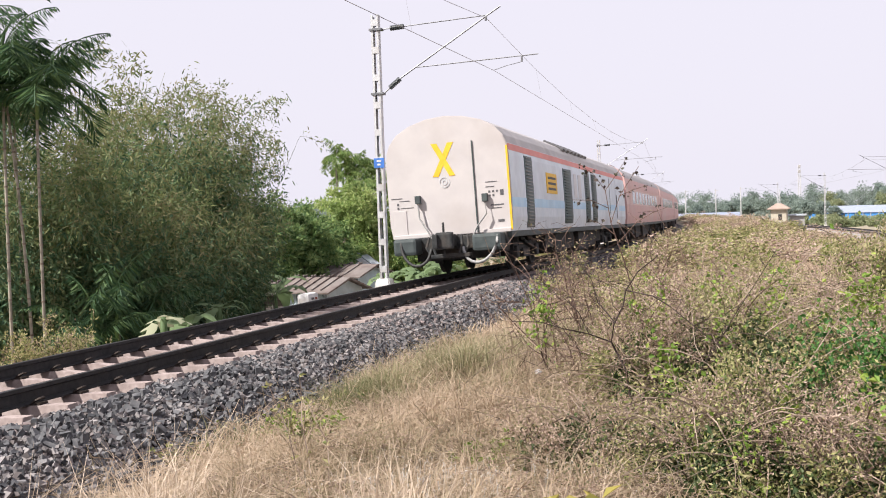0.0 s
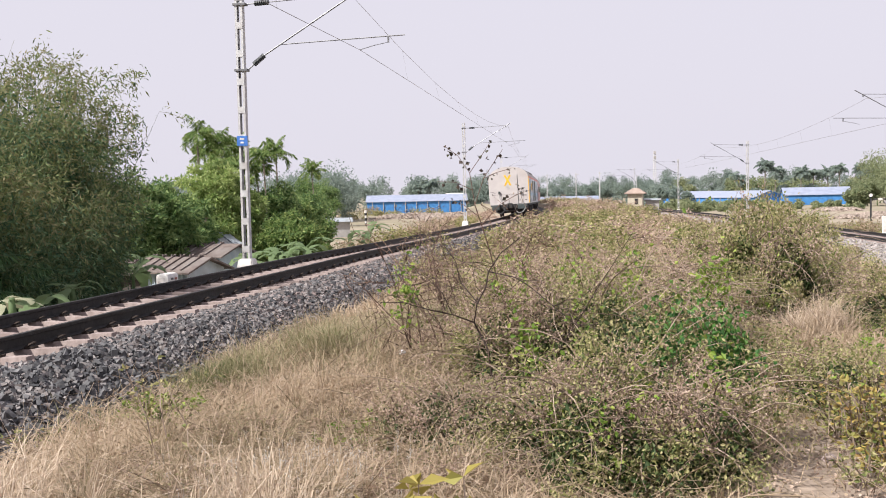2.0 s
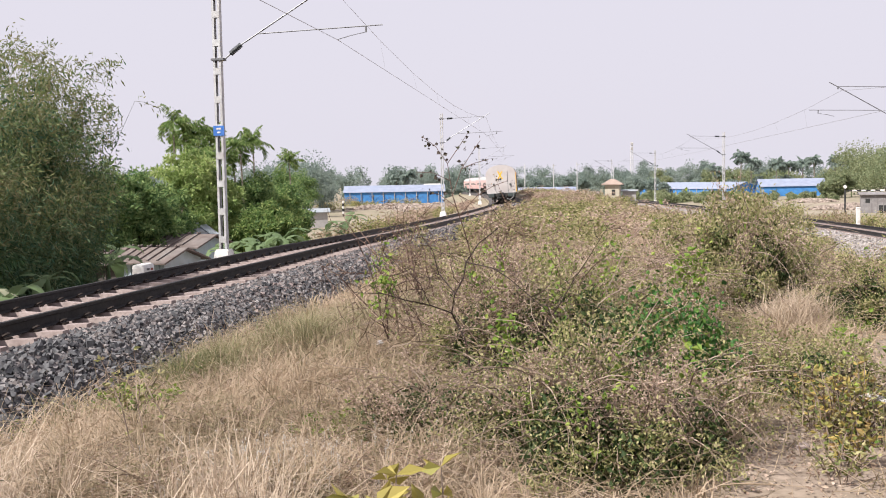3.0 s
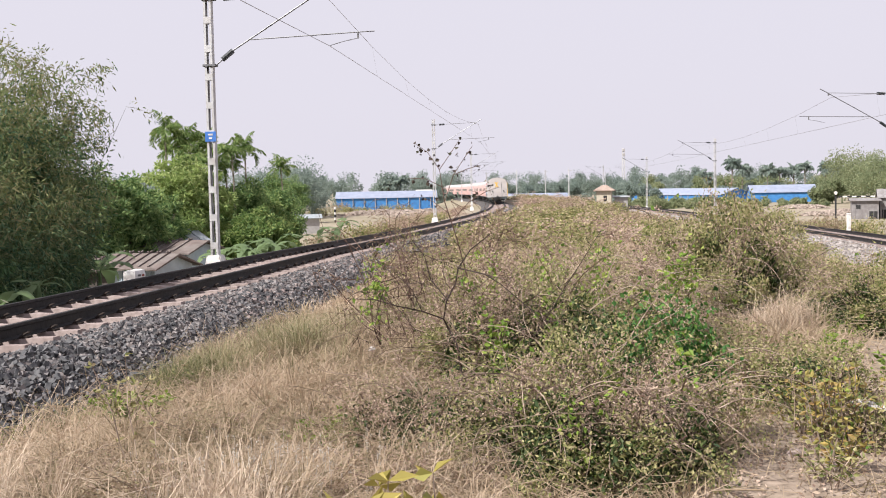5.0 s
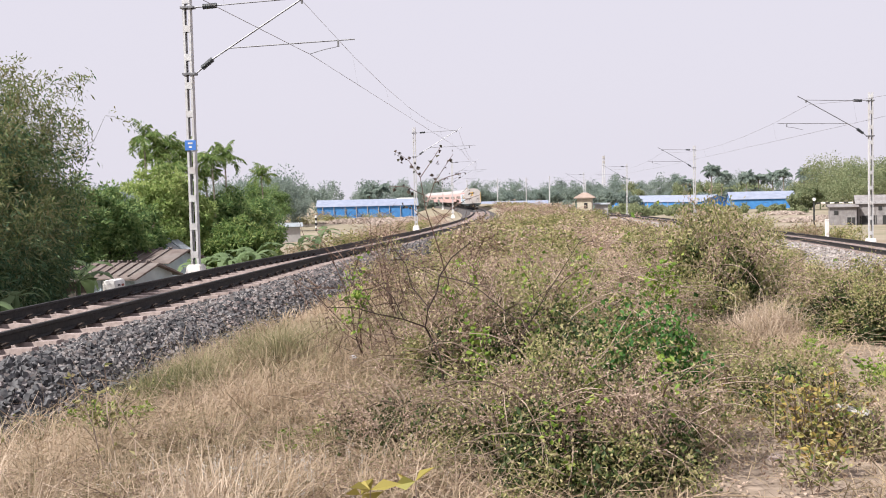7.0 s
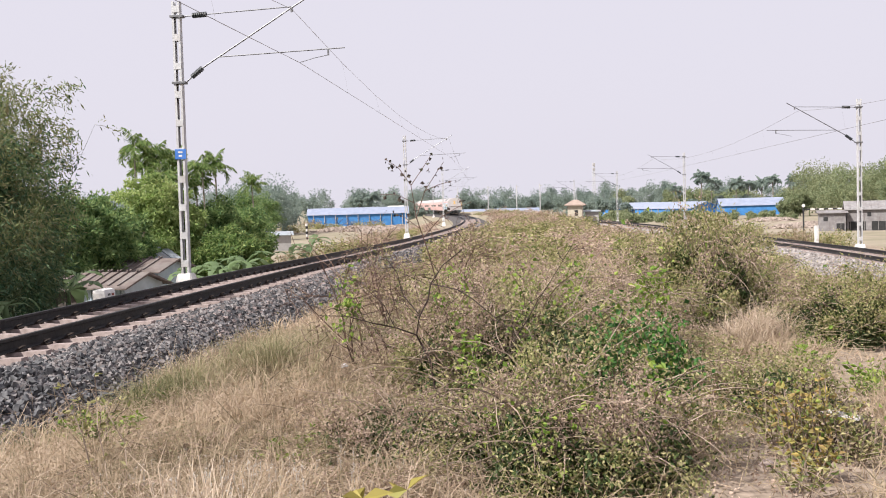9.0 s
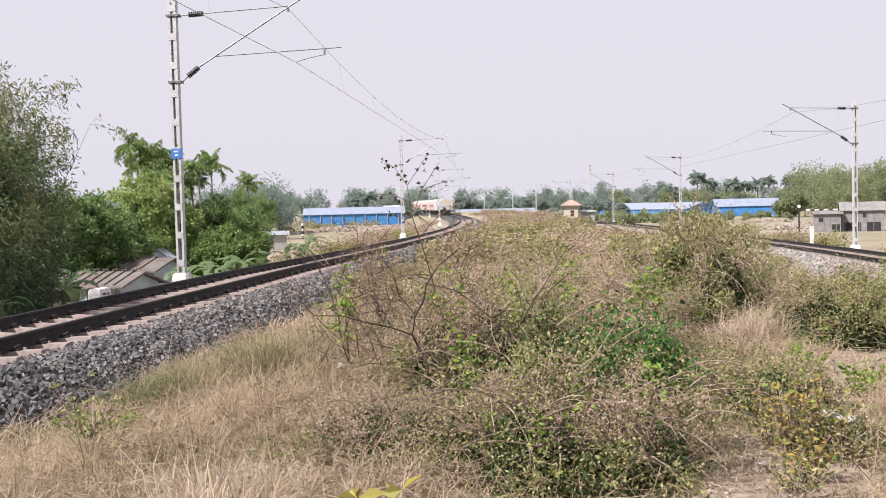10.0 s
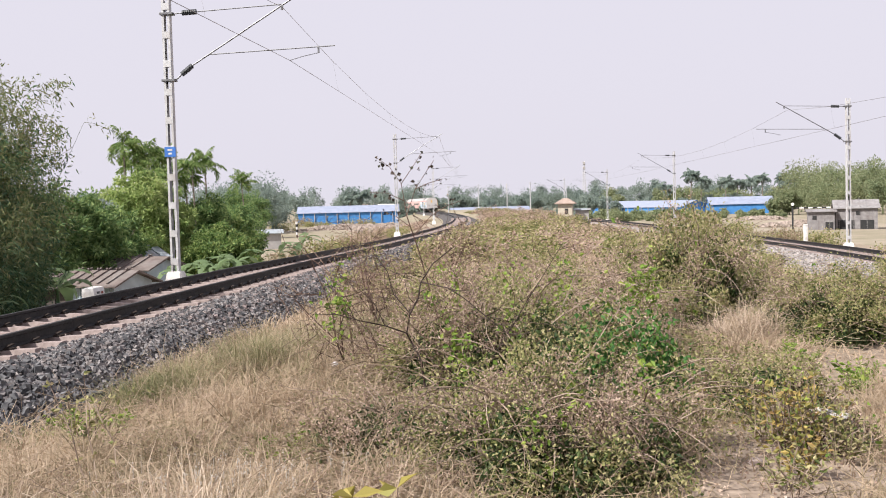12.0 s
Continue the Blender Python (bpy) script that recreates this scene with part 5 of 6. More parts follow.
put(green_scrub, 2.4, 9.4, 2.0, 0.8, 0.8)
put(pale_scrub, -1.6, 7.2, 0.5, 0.7, 0.6)
SCRUB = random.Random(5)
placed = []
for y0, y1, count, size in ((8.5, 13, 9, 0.7), (13, 22, 34, 0.9), (22, 36, 46, 1.1), (36, 62, 50, 1.25), (62, 110, 34, 1.5), (110, 210, 46, 2.2)):
    tries = 0
    while count and tries < 900:
        tries += 1
        y = SCRUB.uniform(y0, y1)
        x = SCRUB.uniform(float(line_x(y)) + 3.9, min(float(loop_x(y)) - 4.2, 0.46 * y + 2.0))
        if float(on_path(np.array(x), np.array(y))) > 0.1 or (x < -0.6 and y < 13) or any((x - a) ** 2 + (y - b) ** 2 < (0.8 * size) ** 2 for a, b in placed):
            continue
        placed.append((x, y))
        ob = SCRUB.choice((brown_scrub, brown_scrub, brown_scrub, green_scrub, pale_scrub, pale_scrub, pale_scrub)) if y < 24 else SCRUB.choice(far_scrub)
        s = size * SCRUB.uniform(0.75, 1.25)
        put_copy(ob, x, y, SCRUB.uniform(0, 6.28), s, SCRUB.uniform(0.8, 1.15) * (0.95 if y < 22 else 0.68 if y < 36 else 0.55) * (0.45 if x > 0.29 * y and y > 15 else 0.8 if x > 0.2 * y else 1.0))
        count -= 1


def sapling():
    """A thin dark sapling with a few round leaves, rising over the bush."""
    rng = np.random.default_rng(41)
    ob = put(empty("bare_sapling"), -0.12, 8.9)
    tagged(ob, "thin dark sapling with a few withered round leaves", "sapling")
    part("stem", tube([(0.15, 0, 0), (0.12, 0, 0.55), (0.0, 0.02, 1.0), (-0.10, 0, 1.40), (-0.20, 0, 1.72)], 0.009, 6, r_end=0.005), "twig", ob)
    p, w, ln = [], [], []
    arms = [((-0.20, 0, 1.72), (-0.24, 0, 2.0), (-0.34, 0.02, 2.15), (-0.46, 0.02, 2.24)), ((-0.20, 0, 1.72), (-0.12, 0.02, 1.95), (-0.02, 0.04, 2.10), (0.05, 0.05, 2.2)),
            ((-0.14, 0, 1.55), (0.02, -0.03, 1.72), (0.16, -0.05, 1.80), (0.28, -0.05, 1.84)), ((-0.22, 0, 1.85), (-0.36, -0.04, 1.92), (-0.52, -0.05, 1.93)),
            ((-0.24, 0, 2.0), (-0.14, 0.02, 2.14), (-0.06, 0.03, 2.26)), ((-0.17, 0, 1.62), (-0.30, 0.03, 1.72), (-0.40, 0.04, 1.76)), ((-0.12, 0.02, 1.95), (0.0, 0, 2.0), (0.12, 0, 2.03))]
    for arm in arms:
        part("branch", tube(arm, 0.0038, 5, r_end=0.002), "twig", ob)
        count = 16 if arm is arms[0] else 8
        arm = np.array(arm)
        for k in range(count):
            t = rng.uniform(0.8, len(arm) - 1)
            i = min(int(t), len(arm) - 2)
            p.append(arm[i] + (arm[i + 1] - arm[i]) * (t - i) + rng.normal(size=3) * 0.025)
            w.append(rng.normal(size=3) + [0, 0, -0.5])
            ln.append(rng.uniform(0.022, 0.046))
    v, f = cards(np.array(p), np.array(w), np.array(ln), np.array(ln) * 0.9, rng)
    part("foliage", raw_mesh("foliage", v, [f]), "dark_leaf", ob, "withered dark leaves", kind="stuff")


def leafy_weed(name, label, seed, x, y, height, stems, leaf, mat, turn=0.0, spread=0.5):
    rng = np.random.default_rng(seed)
    ob = put(empty(name), x, y, turn)
    tagged(ob, label, "weed")
    ang = rng.uniform(0, 6.28, stems)
    p = np.stack([0.05 * np.cos(ang), 0.05 * np.sin(ang), np.zeros(stems)], 1)
    a, b, t, _ = grow(p, np.stack([np.cos(ang) * spread, np.sin(ang) * spread, np.ones(stems)], 1), height * rng.uniform(0.7, 1.05, stems), 5, 0.18, 0.0, rng)
    v, f = sticks(a, b, 0.005, 0.003)
    part("stalk_tuft", raw_mesh("stalk_tuft", v, [f]), "pale_stem", ob, kind="stuff")
    q = np.repeat(np.where(t > 0.3)[0], 3)
    way = ball_dirs(len(q), rng) * [1, 1, 0.5] + [0, 0, 0.15]
    v, f = cards(b[q], way, leaf * rng.uniform(0.6, 1.25, len(q)), leaf * 0.55, rng, 0.3)
    part("foliage", raw_mesh("foliage", v, [f]), mat, ob, kind="stuff")


sapling()
leafy_weed("yellow_weed", "low weed with broad yellow-green leaves", 51, -0.33, 4.3, 0.62, 12, 0.115, "yellow_leaf", 0.0, 0.16)
for i, (x, y, h, s, mt) in enumerate(((2.35, 7.4, 0.5, 9, "green_leaf"), (2.75, 7.9, 0.45, 8, "yellow_leaf"), (2.6, 6.7, 0.45, 9, "green_leaf"), (3.0, 8.8, 0.5, 9, "green_leaf"),
                                     (-3.55, 9.3, 0.35, 7, "bright_leaf"), (-3.0, 9.9, 0.4, 7, "green_leaf"), (-4.2, 9.0, 0.4, 7, "green_leaf"), (5.2, 13.5, 0.4, 10, "bright_leaf"), (6.0, 14.5, 0.35, 10, "bright_leaf"),
                                     (-1.0, 7.6, 0.35, 8, "bright_leaf"), (2.0, 5.9, 0.4, 8, "green_leaf"), (-3.9, 7.9, 0.4, 7, "green_leaf"))):
    leafy_weed("leafy_weed", "leafy green weed among dry grass" if mt != "yellow_leaf" else "weed with yellowing leaves among dry grass", 60 + i, x, y, h * 0.8, s + 5, 0.042, mt)


def dark_thorn():
    """A dark crooked stem with long side limbs that rises out of the bush."""
    rng = np.random.default_rng(45)
    ob = put(empty("thorn_shrub"), -0.11, 7.92)
    tagged(ob, "crooked dark thorn stem with long bare side limbs", "shrub")
    z0 = float(ground_z(-0.11, 7.92)) - 0.03
    limbs = [([(-0.12, 0, -0.3), (-0.20, 0.02, -0.05), (-0.22, 0, 0.14), (-0.30, 0.03, 0.30), (-0.34, 0, 0.39), (-0.31, -0.04, 0.55), (-0.23, 0, 0.70), (-0.21, 0, 0.82), (-0.10, 0.05, 0.98), (0.07, 0.05, 1.11)], 0.014),
             ([(-0.34, 0, 0.39), (-0.52, -0.08, 0.47), (-0.72, -0.12, 0.52), (-0.92, -0.15, 0.585), (-1.15, -0.2, 0.60)], 0.009),
             ([(-0.20, 0.05, 0.82), (0.02, -0.1, 0.78), (0.15, -0.15, 0.70), (0.36, -0.2, 0.52), (0.60, -0.25, 0.32)], 0.008),
             ([(0.45, 0.2, 0.2), (0.60, 0.1, 0.45), (0.70, 0.1, 0.62), (0.86, 0.1, 0.86), (1.03, 0.1, 1.13)], 0.007),
             ([(-0.30, 0, 0.55), (-0.45, 0.1, 0.72), (-0.50, 0.12, 0.92), (-0.62, 0.15, 1.08)], 0.007),
             ([(-0.52, -0.08, 0.47), (-0.60, -0.1, 0.66), (-0.74, -0.1, 0.80)], 0.006)]
    A, B, R = [], [], []
    for pts, r in limbs:
        q = [(x * 0.91 + 0.11, y, 0.135 + z * 0.91 - z0) for x, y, z in pts]
        part("limb", tube(q, r * 0.75, 6, r_end=r * 0.32), "thorn", ob)
        q = np.array(q)
        t = rng.uniform(0.6, len(q) - 1.01, 12)
        i = t.astype(int)
        p = q[i] + (q[i + 1] - q[i]) * (t - i)[:, None]
        a, b, tt, _ = grow(p, ball_dirs(12, rng) + [0, 0, 0.5], rng.uniform(0.12, 0.45, 12), 4, 0.3, 0.0, rng)
        A.append(a), B.append(b), R.append(0.0035 * (1.1 - 0.7 * tt))
    v, f = sticks(np.concatenate(A), np.concatenate(B), np.concatenate(R), np.concatenate(R) * 0.8)
    part("side_brush", raw_mesh("side_brush", v, [f]), "thorn", ob, "thin dark side twigs", kind="stuff")


def vine(seed, x, y, z0, z1, count, leaf=0.042, mat="bright_leaf"):
    """A creeper that climbs through the bush, hung with fresh or shade-dark leaves."""
    rng = np.random.default_rng(seed)
    ob = empty("creeper_vine", Matrix.Translation((x, y, z0)))
    tagged(ob, "green creeper through the dry bush, some darkened to stand for shade", "creeper", "creepers in the bush")
    h = z1 - z0
    k = np.linspace(0, 1, 9)
    pts = np.stack([0.07 * np.sin(k * 5 + seed), 0.05 * np.cos(k * 4 + seed), k * h], 1)
    part("stem", tube([tuple(q) for q in pts], 0.004, 5, r_end=0.002), "twig", ob)
    t = rng.uniform(0, 8, count)
    i = np.minimum(t.astype(int), 7)
    p = pts[i] + (pts[i + 1] - pts[i]) * (t - i)[:, None] + rng.normal(size=(count, 3)) * (0.035 if count < 200 else 0.10)
    v, f = cards(p, ball_dirs(count, rng) + [0, -0.2, -0.5], leaf * rng.uniform(0.5, 1.25, count), leaf * 0.85 * rng.uniform(0.7, 1.1, count), rng, 0.2)
    part("foliage", raw_mesh("foliage", v, [f]), mat, ob, "creeper leaves, fresh green, darkened where they stand for shade", kind="stuff")


def fallen_stems():
    """Long bent stems that hang over the front of the bush."""
    rng = np.random.default_rng(46)
    ob = put(empty("arching_stems"), 0.75, 6.3)
    tagged(ob, "long bent brown stems arching over the low bush", "brushwood")
    for k in range(16):
        s = 1 if k % 3 else -1
        x0, z = rng.uniform(-0.75, -0.2) * s, rng.uniform(0.12, 0.50)
        ln, up = rng.uniform(0.8, 1.5), rng.uniform(0.12, 0.34)
        dy = rng.uniform(-0.25, 0.25)
        arc = [(x0 + s * ln * q, dy + 0.12 * math.sin(q * 4 + k), z + up * math.sin(math.pi * 0.8 * q) - 0.16 * q * q + rng.normal() * 0.008) for q in np.linspace(0, 1, 9)]
        part("stem", tube(arc, 0.0045, 5, r_end=0.002), "pale_stem", ob)


dark_thorn()
fallen_stems()
for i, (x, y, z0, z1, n) in enumerate(((0.04, 8.35, 0.55, 1.0, 60), (0.50, 8.3, 0.45, 1.0, 55), (0.56, 6.05, -0.25, 0.25, 55), (0.83, 6.6, 0.0, 0.42, 45), (0.62, 8.25, 0.3, 0.62, 30), (-0.1, 8.4, 0.7, 0.98, 35), (0.75, 6.1, 0.15, 0.3, 20))):
    vine(300 + i, x, y, z0, z1, n)
vine(320, 1.36, 7.1, 0.15, 0.62, 420, 0.045, "ivy_leaf")
vine(321, 1.52, 7.25, 0.1, 0.55, 380, 0.045, "ivy_leaf")
# added dark leaf columns that paint shade between the bushes
vine(322, 1.12, 7.2, 0.1, 0.60, 420, 0.042, "ivy_leaf")
vine(323, 0.88, 7.3, 0.1, 0.55, 420, 0.042, "shade_leaf")
vine(324, 0.62, 7.35, 0.05, 0.50, 380, 0.042, "shade_leaf")
for i, (x, y, h) in enumerate(((2.28, 6.9, 0.50), (2.50, 7.05, 0.55), (2.62, 7.35, 0.5), (2.2, 6.35, 0.35), (2.38, 7.6, 0.55), (1.72, 7.3, 0.5))):
    leafy_weed("yellowing_weed", "leafy weed with yellow and ochre leaves beside the footpath", 330 + i, x, y, h, 17, 0.052, "ochre_leaf", 0.0, 0.35)
for i, (x, y) in enumerate(((4.55, 12.3), (4.9, 12.7), (4.2, 12.0), (5.2, 12.2), (3.6, 10.4), (3.9, 9.6), (3.7, 9.1), (-1.25, 7.3), (-2.9, 8.6), (-3.35, 9.05))):
    leafy_weed("leafy_weed", "low bright green weed on bare ground", 340 + i, x, y, 0.28, 16, 0.06, "bright_leaf", 0.0, 0.8)
leafy_weed("tall_weed", "tall thin weed stalk with small yellow-green leaves", 351, -2.15, 6.25, 1.0, 3, 0.05, "green_leaf", 0.0, 0.10)
leafy_weed("tall_weed", "tall weed with small olive leaves beside the ballast", 352, -2.75, 7.6, 0.5, 14, 0.05, "green_leaf", 0.0, 0.15)
slab = part("concrete_slab", box((0.44, 0.40, 0.05), (0, 0, 0.14), 0.008, m=Matrix.Rotation(radians(38), 3, 'Y')), "pale_wall", m=Matrix.Translation((2.84, 7.3, float(ground_z(2.84, 7.3)))) @ Matrix.Rotation(0.5, 4, 'Z'))
tagged(slab, "broken grey concrete slab leaning in the grass", "slab")


def flower_heads():
    rng = np.random.default_rng(71)
    x = np.concatenate([rng.normal(-1.35, 0.45, 260), rng.normal(-0.6, 0.4, 90)])
    y = np.concatenate([rng.normal(6.1, 0.4, 260), rng.normal(7.0, 0.6, 90)])
    p = np.stack([x, y, ground_z(x, y) + rng.uniform(0.10, 0.24, len(x))], 1)
    q = np.repeat(p, 4, 0) + rng.normal(size=(len(p) * 4, 3)) * 0.008
    v, f = cards(q, ball_dirs(len(q), rng), 0.011, 0.010, rng)
    v2, f2 = sticks(p, p - [0, 0, 0.22], 0.0015, 0.002)
    ob = part("seed_heads", raw_mesh("seed_heads", np.concatenate([v, v2]), [f, f2 + len(v)]), "flower_white")
    tagged(ob, "fluffy white seed heads among the grass", "seed heads", kind="stuff")


flower_heads()

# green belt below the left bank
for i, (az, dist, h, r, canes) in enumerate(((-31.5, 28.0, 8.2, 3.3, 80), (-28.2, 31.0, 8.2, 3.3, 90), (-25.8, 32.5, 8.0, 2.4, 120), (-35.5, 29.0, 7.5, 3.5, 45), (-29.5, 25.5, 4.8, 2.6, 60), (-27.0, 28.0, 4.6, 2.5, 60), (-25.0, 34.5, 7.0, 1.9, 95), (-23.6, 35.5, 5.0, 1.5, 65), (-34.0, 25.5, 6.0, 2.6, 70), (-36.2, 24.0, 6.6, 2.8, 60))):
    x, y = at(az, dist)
    put(bamboo("bamboo_clump", "tall dense bamboo clump, lower shade painted dark green, tops olive", 81 + i, h, r, canes, 680, 0.172), x, y)
for i, (az, dist, h) in enumerate(((-34.6, 20.5, 5.9), (-33.6, 21.0, 6.0), (-33.0, 20.2, 5.3), (-35.4, 19.0, 7.6), (-36.5, 21.0, 6.8), (-34.0, 23.0, 6.4))):
    x, y = at(az, dist)
    put(palm("areca_palm", "slender areca palm with pale ringed stem", 91 + i, h, 14, 1.75, 44, 0.62, 0.032, 1.0, 0.035, leaf_mat="areca_leaf", group="areca palms beside the bamboo"), x, y)
for i, (az, dist, h) in enumerate(((-29.3, 22.0, 0.9), (-27.6, 23.5, 0.7), (-30.6, 21.0, 0.5))):
    x, y = at(az, dist)
    put(palm("young_palm", "young palm with arching dark green fronds", 101 + i, h, 11, 1.9, 34, 0.45, 0.05, 1.2, 0.04, "areca_leaf"), x, y)
for i, (az, dist, h, c, ln) in enumerate(((-27.0, 19.0, 0.75, 3, 1.2), (-26.0, 20.5, 0.3, 5, 1.2), (-24.0, 24.0, 0.5, 5, 1.0), (-20.9, 37.0, 1.9, 7, 2.2), (-13.0, 46.0, 1.2, 7, 1.7), (-11.6, 47.0, 1.0, 7, 1.8),
                                          (-12.2, 50.0, 1.6, 7, 1.9), (-8.0, 62.0, 1.6, 7, 2.0), (-9.2, 60.0, 1.5, 7, 1.8), (-12.0, 56.0, 1.7, 7, 2.0), (-22.0, 39.0, 2.0, 7, 2.0), (-14.6, 43.0, 1.3, 8, 1.7), (-12.6, 45.5, 1.0, 8, 1.6))):
    x, y = at(az, dist)
    put(banana("banana_plant", "banana plant with long pale green arching leaves", 111 + i, h, c, ln, *(((0.25, 0.6), "pale_banana") if i == 0 else ())), x, y)
x, y = at(-32.0, 17.6)
put(shrub("yellow_shrub", "low shrub with small yellowish leaves beside the track", 121, 40, 1.0, 0.75, 5000, 0.05, "green_leaf", "dry_twig", (5, 3), 0.01), x, y, 0, 1.0, 1.1)
tree_rows = ((-19.6, 46.0, 5.0, 2.1, "deep_leaf"), (-18.4, 50.0, 4.9, 2.2, "deep_leaf"), (-17.0, 53.0, 6.0, 2.4, "mango_leaf"), (-15.6, 54.0, 6.1, 2.0, "mango_leaf"), (-13.2, 58.0, 5.2, 2.2, "deep_leaf"),
             (-12.6, 62.0, 4.4, 2.6, "palm_leaf"), (-14.5, 60.0, 4.6, 2.4, "mango_leaf"), (-11.5, 72.0, 4.6, 2.4, "deep_leaf"), (-11.6, 125.0, 6.4, 3.2, "deep_leaf"), (-10.7, 150.0, 6.6, 3.6, "deep_leaf"), (-21.5, 45.0, 5.2, 2.3, "deep_leaf"), (-12.4, 52.0, 3.4, 2.0, "palm_leaf"))
for i, (az, dist, h, sp, mt) in enumerate(tree_rows):
    x, y = at(az, dist)
    put(broad_tree("broadleaf_tree", "leafy tree with ragged crown below the embankment", 131 + i, h, sp, 115, 105, 0.24, mt, 0.2, 0.12), x, y)
for i, (az, dist, h) in enumerate(((-17.2, 57.0, 8.2), (-16.5, 58.5, 7.8), (-15.9, 58.0, 7.6), (-15.2, 60.0, 7.3), (-13.6, 57.0, 7.0), (-13.0, 59.0, 7.2), (-11.0, 78.0, 6.6), (-16.9, 61.0, 7.2), (-16.2, 56.0, 6.3), (-15.5, 57.0, 6.6), (-13.9, 58.0, 6.1))):
    x, y = at(az, dist)
    put(palm("areca_palm", "tall areca palm among trees by the huts", 141 + i, h, 13, 1.35, 30, 0.50, 0.06, 1.1, 0.055, group="areca palms by the huts"), x, y)


def far_wood(name, label, seed, rows, mat="haze_leaf"):
    """Distant woods: az from, az to, distance, height, count."""
    rng = np.random.default_rng(seed)
    V, F, base = [], [], 0
    for az0, az1, dist, hgt, count in rows:
        for k in range(count):
            az, dd, h = rng.uniform(az0, az1), dist * rng.uniform(0.9, 1.2), hgt * rng.uniform(0.55, 1.1)
            x, y = at(az, dd)
            z0 = float(ground_z(x, y))
            n = 17
            c = ball_dirs(n, rng) * [h * 0.42, h * 0.42, h * 0.42] * rng.uniform(0.4, 1, (n, 1)) + [x, y, z0 + h * (0.55 if h > 4 else 0.3)]
            v, f = leaf_crown(rng, c, h * rng.uniform(0.10, 0.24, n), 140 if 226 < dist < 240 else 30 if hgt < 4 else 72, 0.36 if dist < 240 else 0.52, 0.9, 0.85)
            V.append(v)
            F.append(f + base)
            base += len(v)
            v, f = sticks(np.array([[x, y, z0 - 0.3]]), np.array([[x, y, z0 + h * 0.6]]), 0.18, 0.08)
            V.append(v[[0, 1, 2, 3, 4, 5]])
            F.append(np.array([[0, 1, 4], [1, 2, 5], [2, 0, 3]]) + base)
            base += 6
    ob = part(name, raw_mesh(name, np.concatenate(V), [np.concatenate(F)]), mat)
    return tagged(ob, label, "woods", kind="stuff")


far_wood("distant_woods", "grey-green belt of distant trees, haze put into the leaf colour", 151,
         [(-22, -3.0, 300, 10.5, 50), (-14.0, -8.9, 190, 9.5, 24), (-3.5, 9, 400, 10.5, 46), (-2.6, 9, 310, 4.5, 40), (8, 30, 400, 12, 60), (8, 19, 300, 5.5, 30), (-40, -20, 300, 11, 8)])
far_wood("distant_woods", "olive belt of bamboo and trees beyond the huts", 152, [(19.2, 30, 235, 12.0, 34), (9, 20, 340, 9.5, 24), (8.0, 13.8, 215, 2.8, 60), (14.5, 18.5, 215, 1.7, 26), (18.0, 19.4, 235, 7.5, 5)], "grove_leaf")
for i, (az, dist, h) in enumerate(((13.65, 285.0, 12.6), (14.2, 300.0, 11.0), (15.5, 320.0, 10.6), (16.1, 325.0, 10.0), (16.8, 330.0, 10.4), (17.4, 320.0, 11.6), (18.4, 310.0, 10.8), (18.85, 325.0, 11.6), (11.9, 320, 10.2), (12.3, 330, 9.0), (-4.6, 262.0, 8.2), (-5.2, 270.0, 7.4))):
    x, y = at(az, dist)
    put(palm("coconut_palm", "distant coconut palm with drooping crown", 161 + i, h * 0.82, 20, 3.4, 22, 1.3, 0.20, 0.9, 0.36, "haze_leaf", group="distant coconut palms"), x, y)

# ---- huts, sheds and far buildings ----


def gable(w, l, h, rise, over=0.3, thick=0.06):
    """A pitched roof sheet with its ridge along x."""
    bm = bmesh.new()
    half, s = w / 2 + over, l / 2 + over
    drop = rise * over / (l / 2)
    outline = [(-s, h - drop), (0, h + rise), (s, h - drop), (s, h - drop - thick), (0, h + rise - thick * 1.3), (-s, h - drop - thick)]
    a = [bm.verts.new((-half, y, z)) for y, z in outline]
    b = [bm.verts.new((half, y, z)) for y, z in outline]
    bm.faces.new(a)
    bm.faces.new(b[::-1])
    for i in range(6):
        j = (i + 1) % 6
        bm.faces.new((a[i], b[i], b[j], a[j]))
    bmesh.ops.recalc_face_normals(bm, faces=list(bm.faces))
    return bm


def walls_of(w, l, h, rise):
    bm = bmesh.new()
    o = [(-l / 2, -0.3), (l / 2, -0.3), (l / 2, h), (0, h + rise - 0.06), (-l / 2, h)]
    a = [bm.verts.new((-w / 2, y, z)) for y, z in o]
    b = [bm.verts.new((w / 2, y, z)) for y, z in o]
    bm.faces.new(a)
    bm.faces.new(b[::-1])
    for i in range(5):
        j = (i + 1) % 5
        bm.faces.new((a[i], b[i], b[j], a[j]))
    bmesh.ops.recalc_face_normals(bm, faces=list(bm.faces))
    return bm


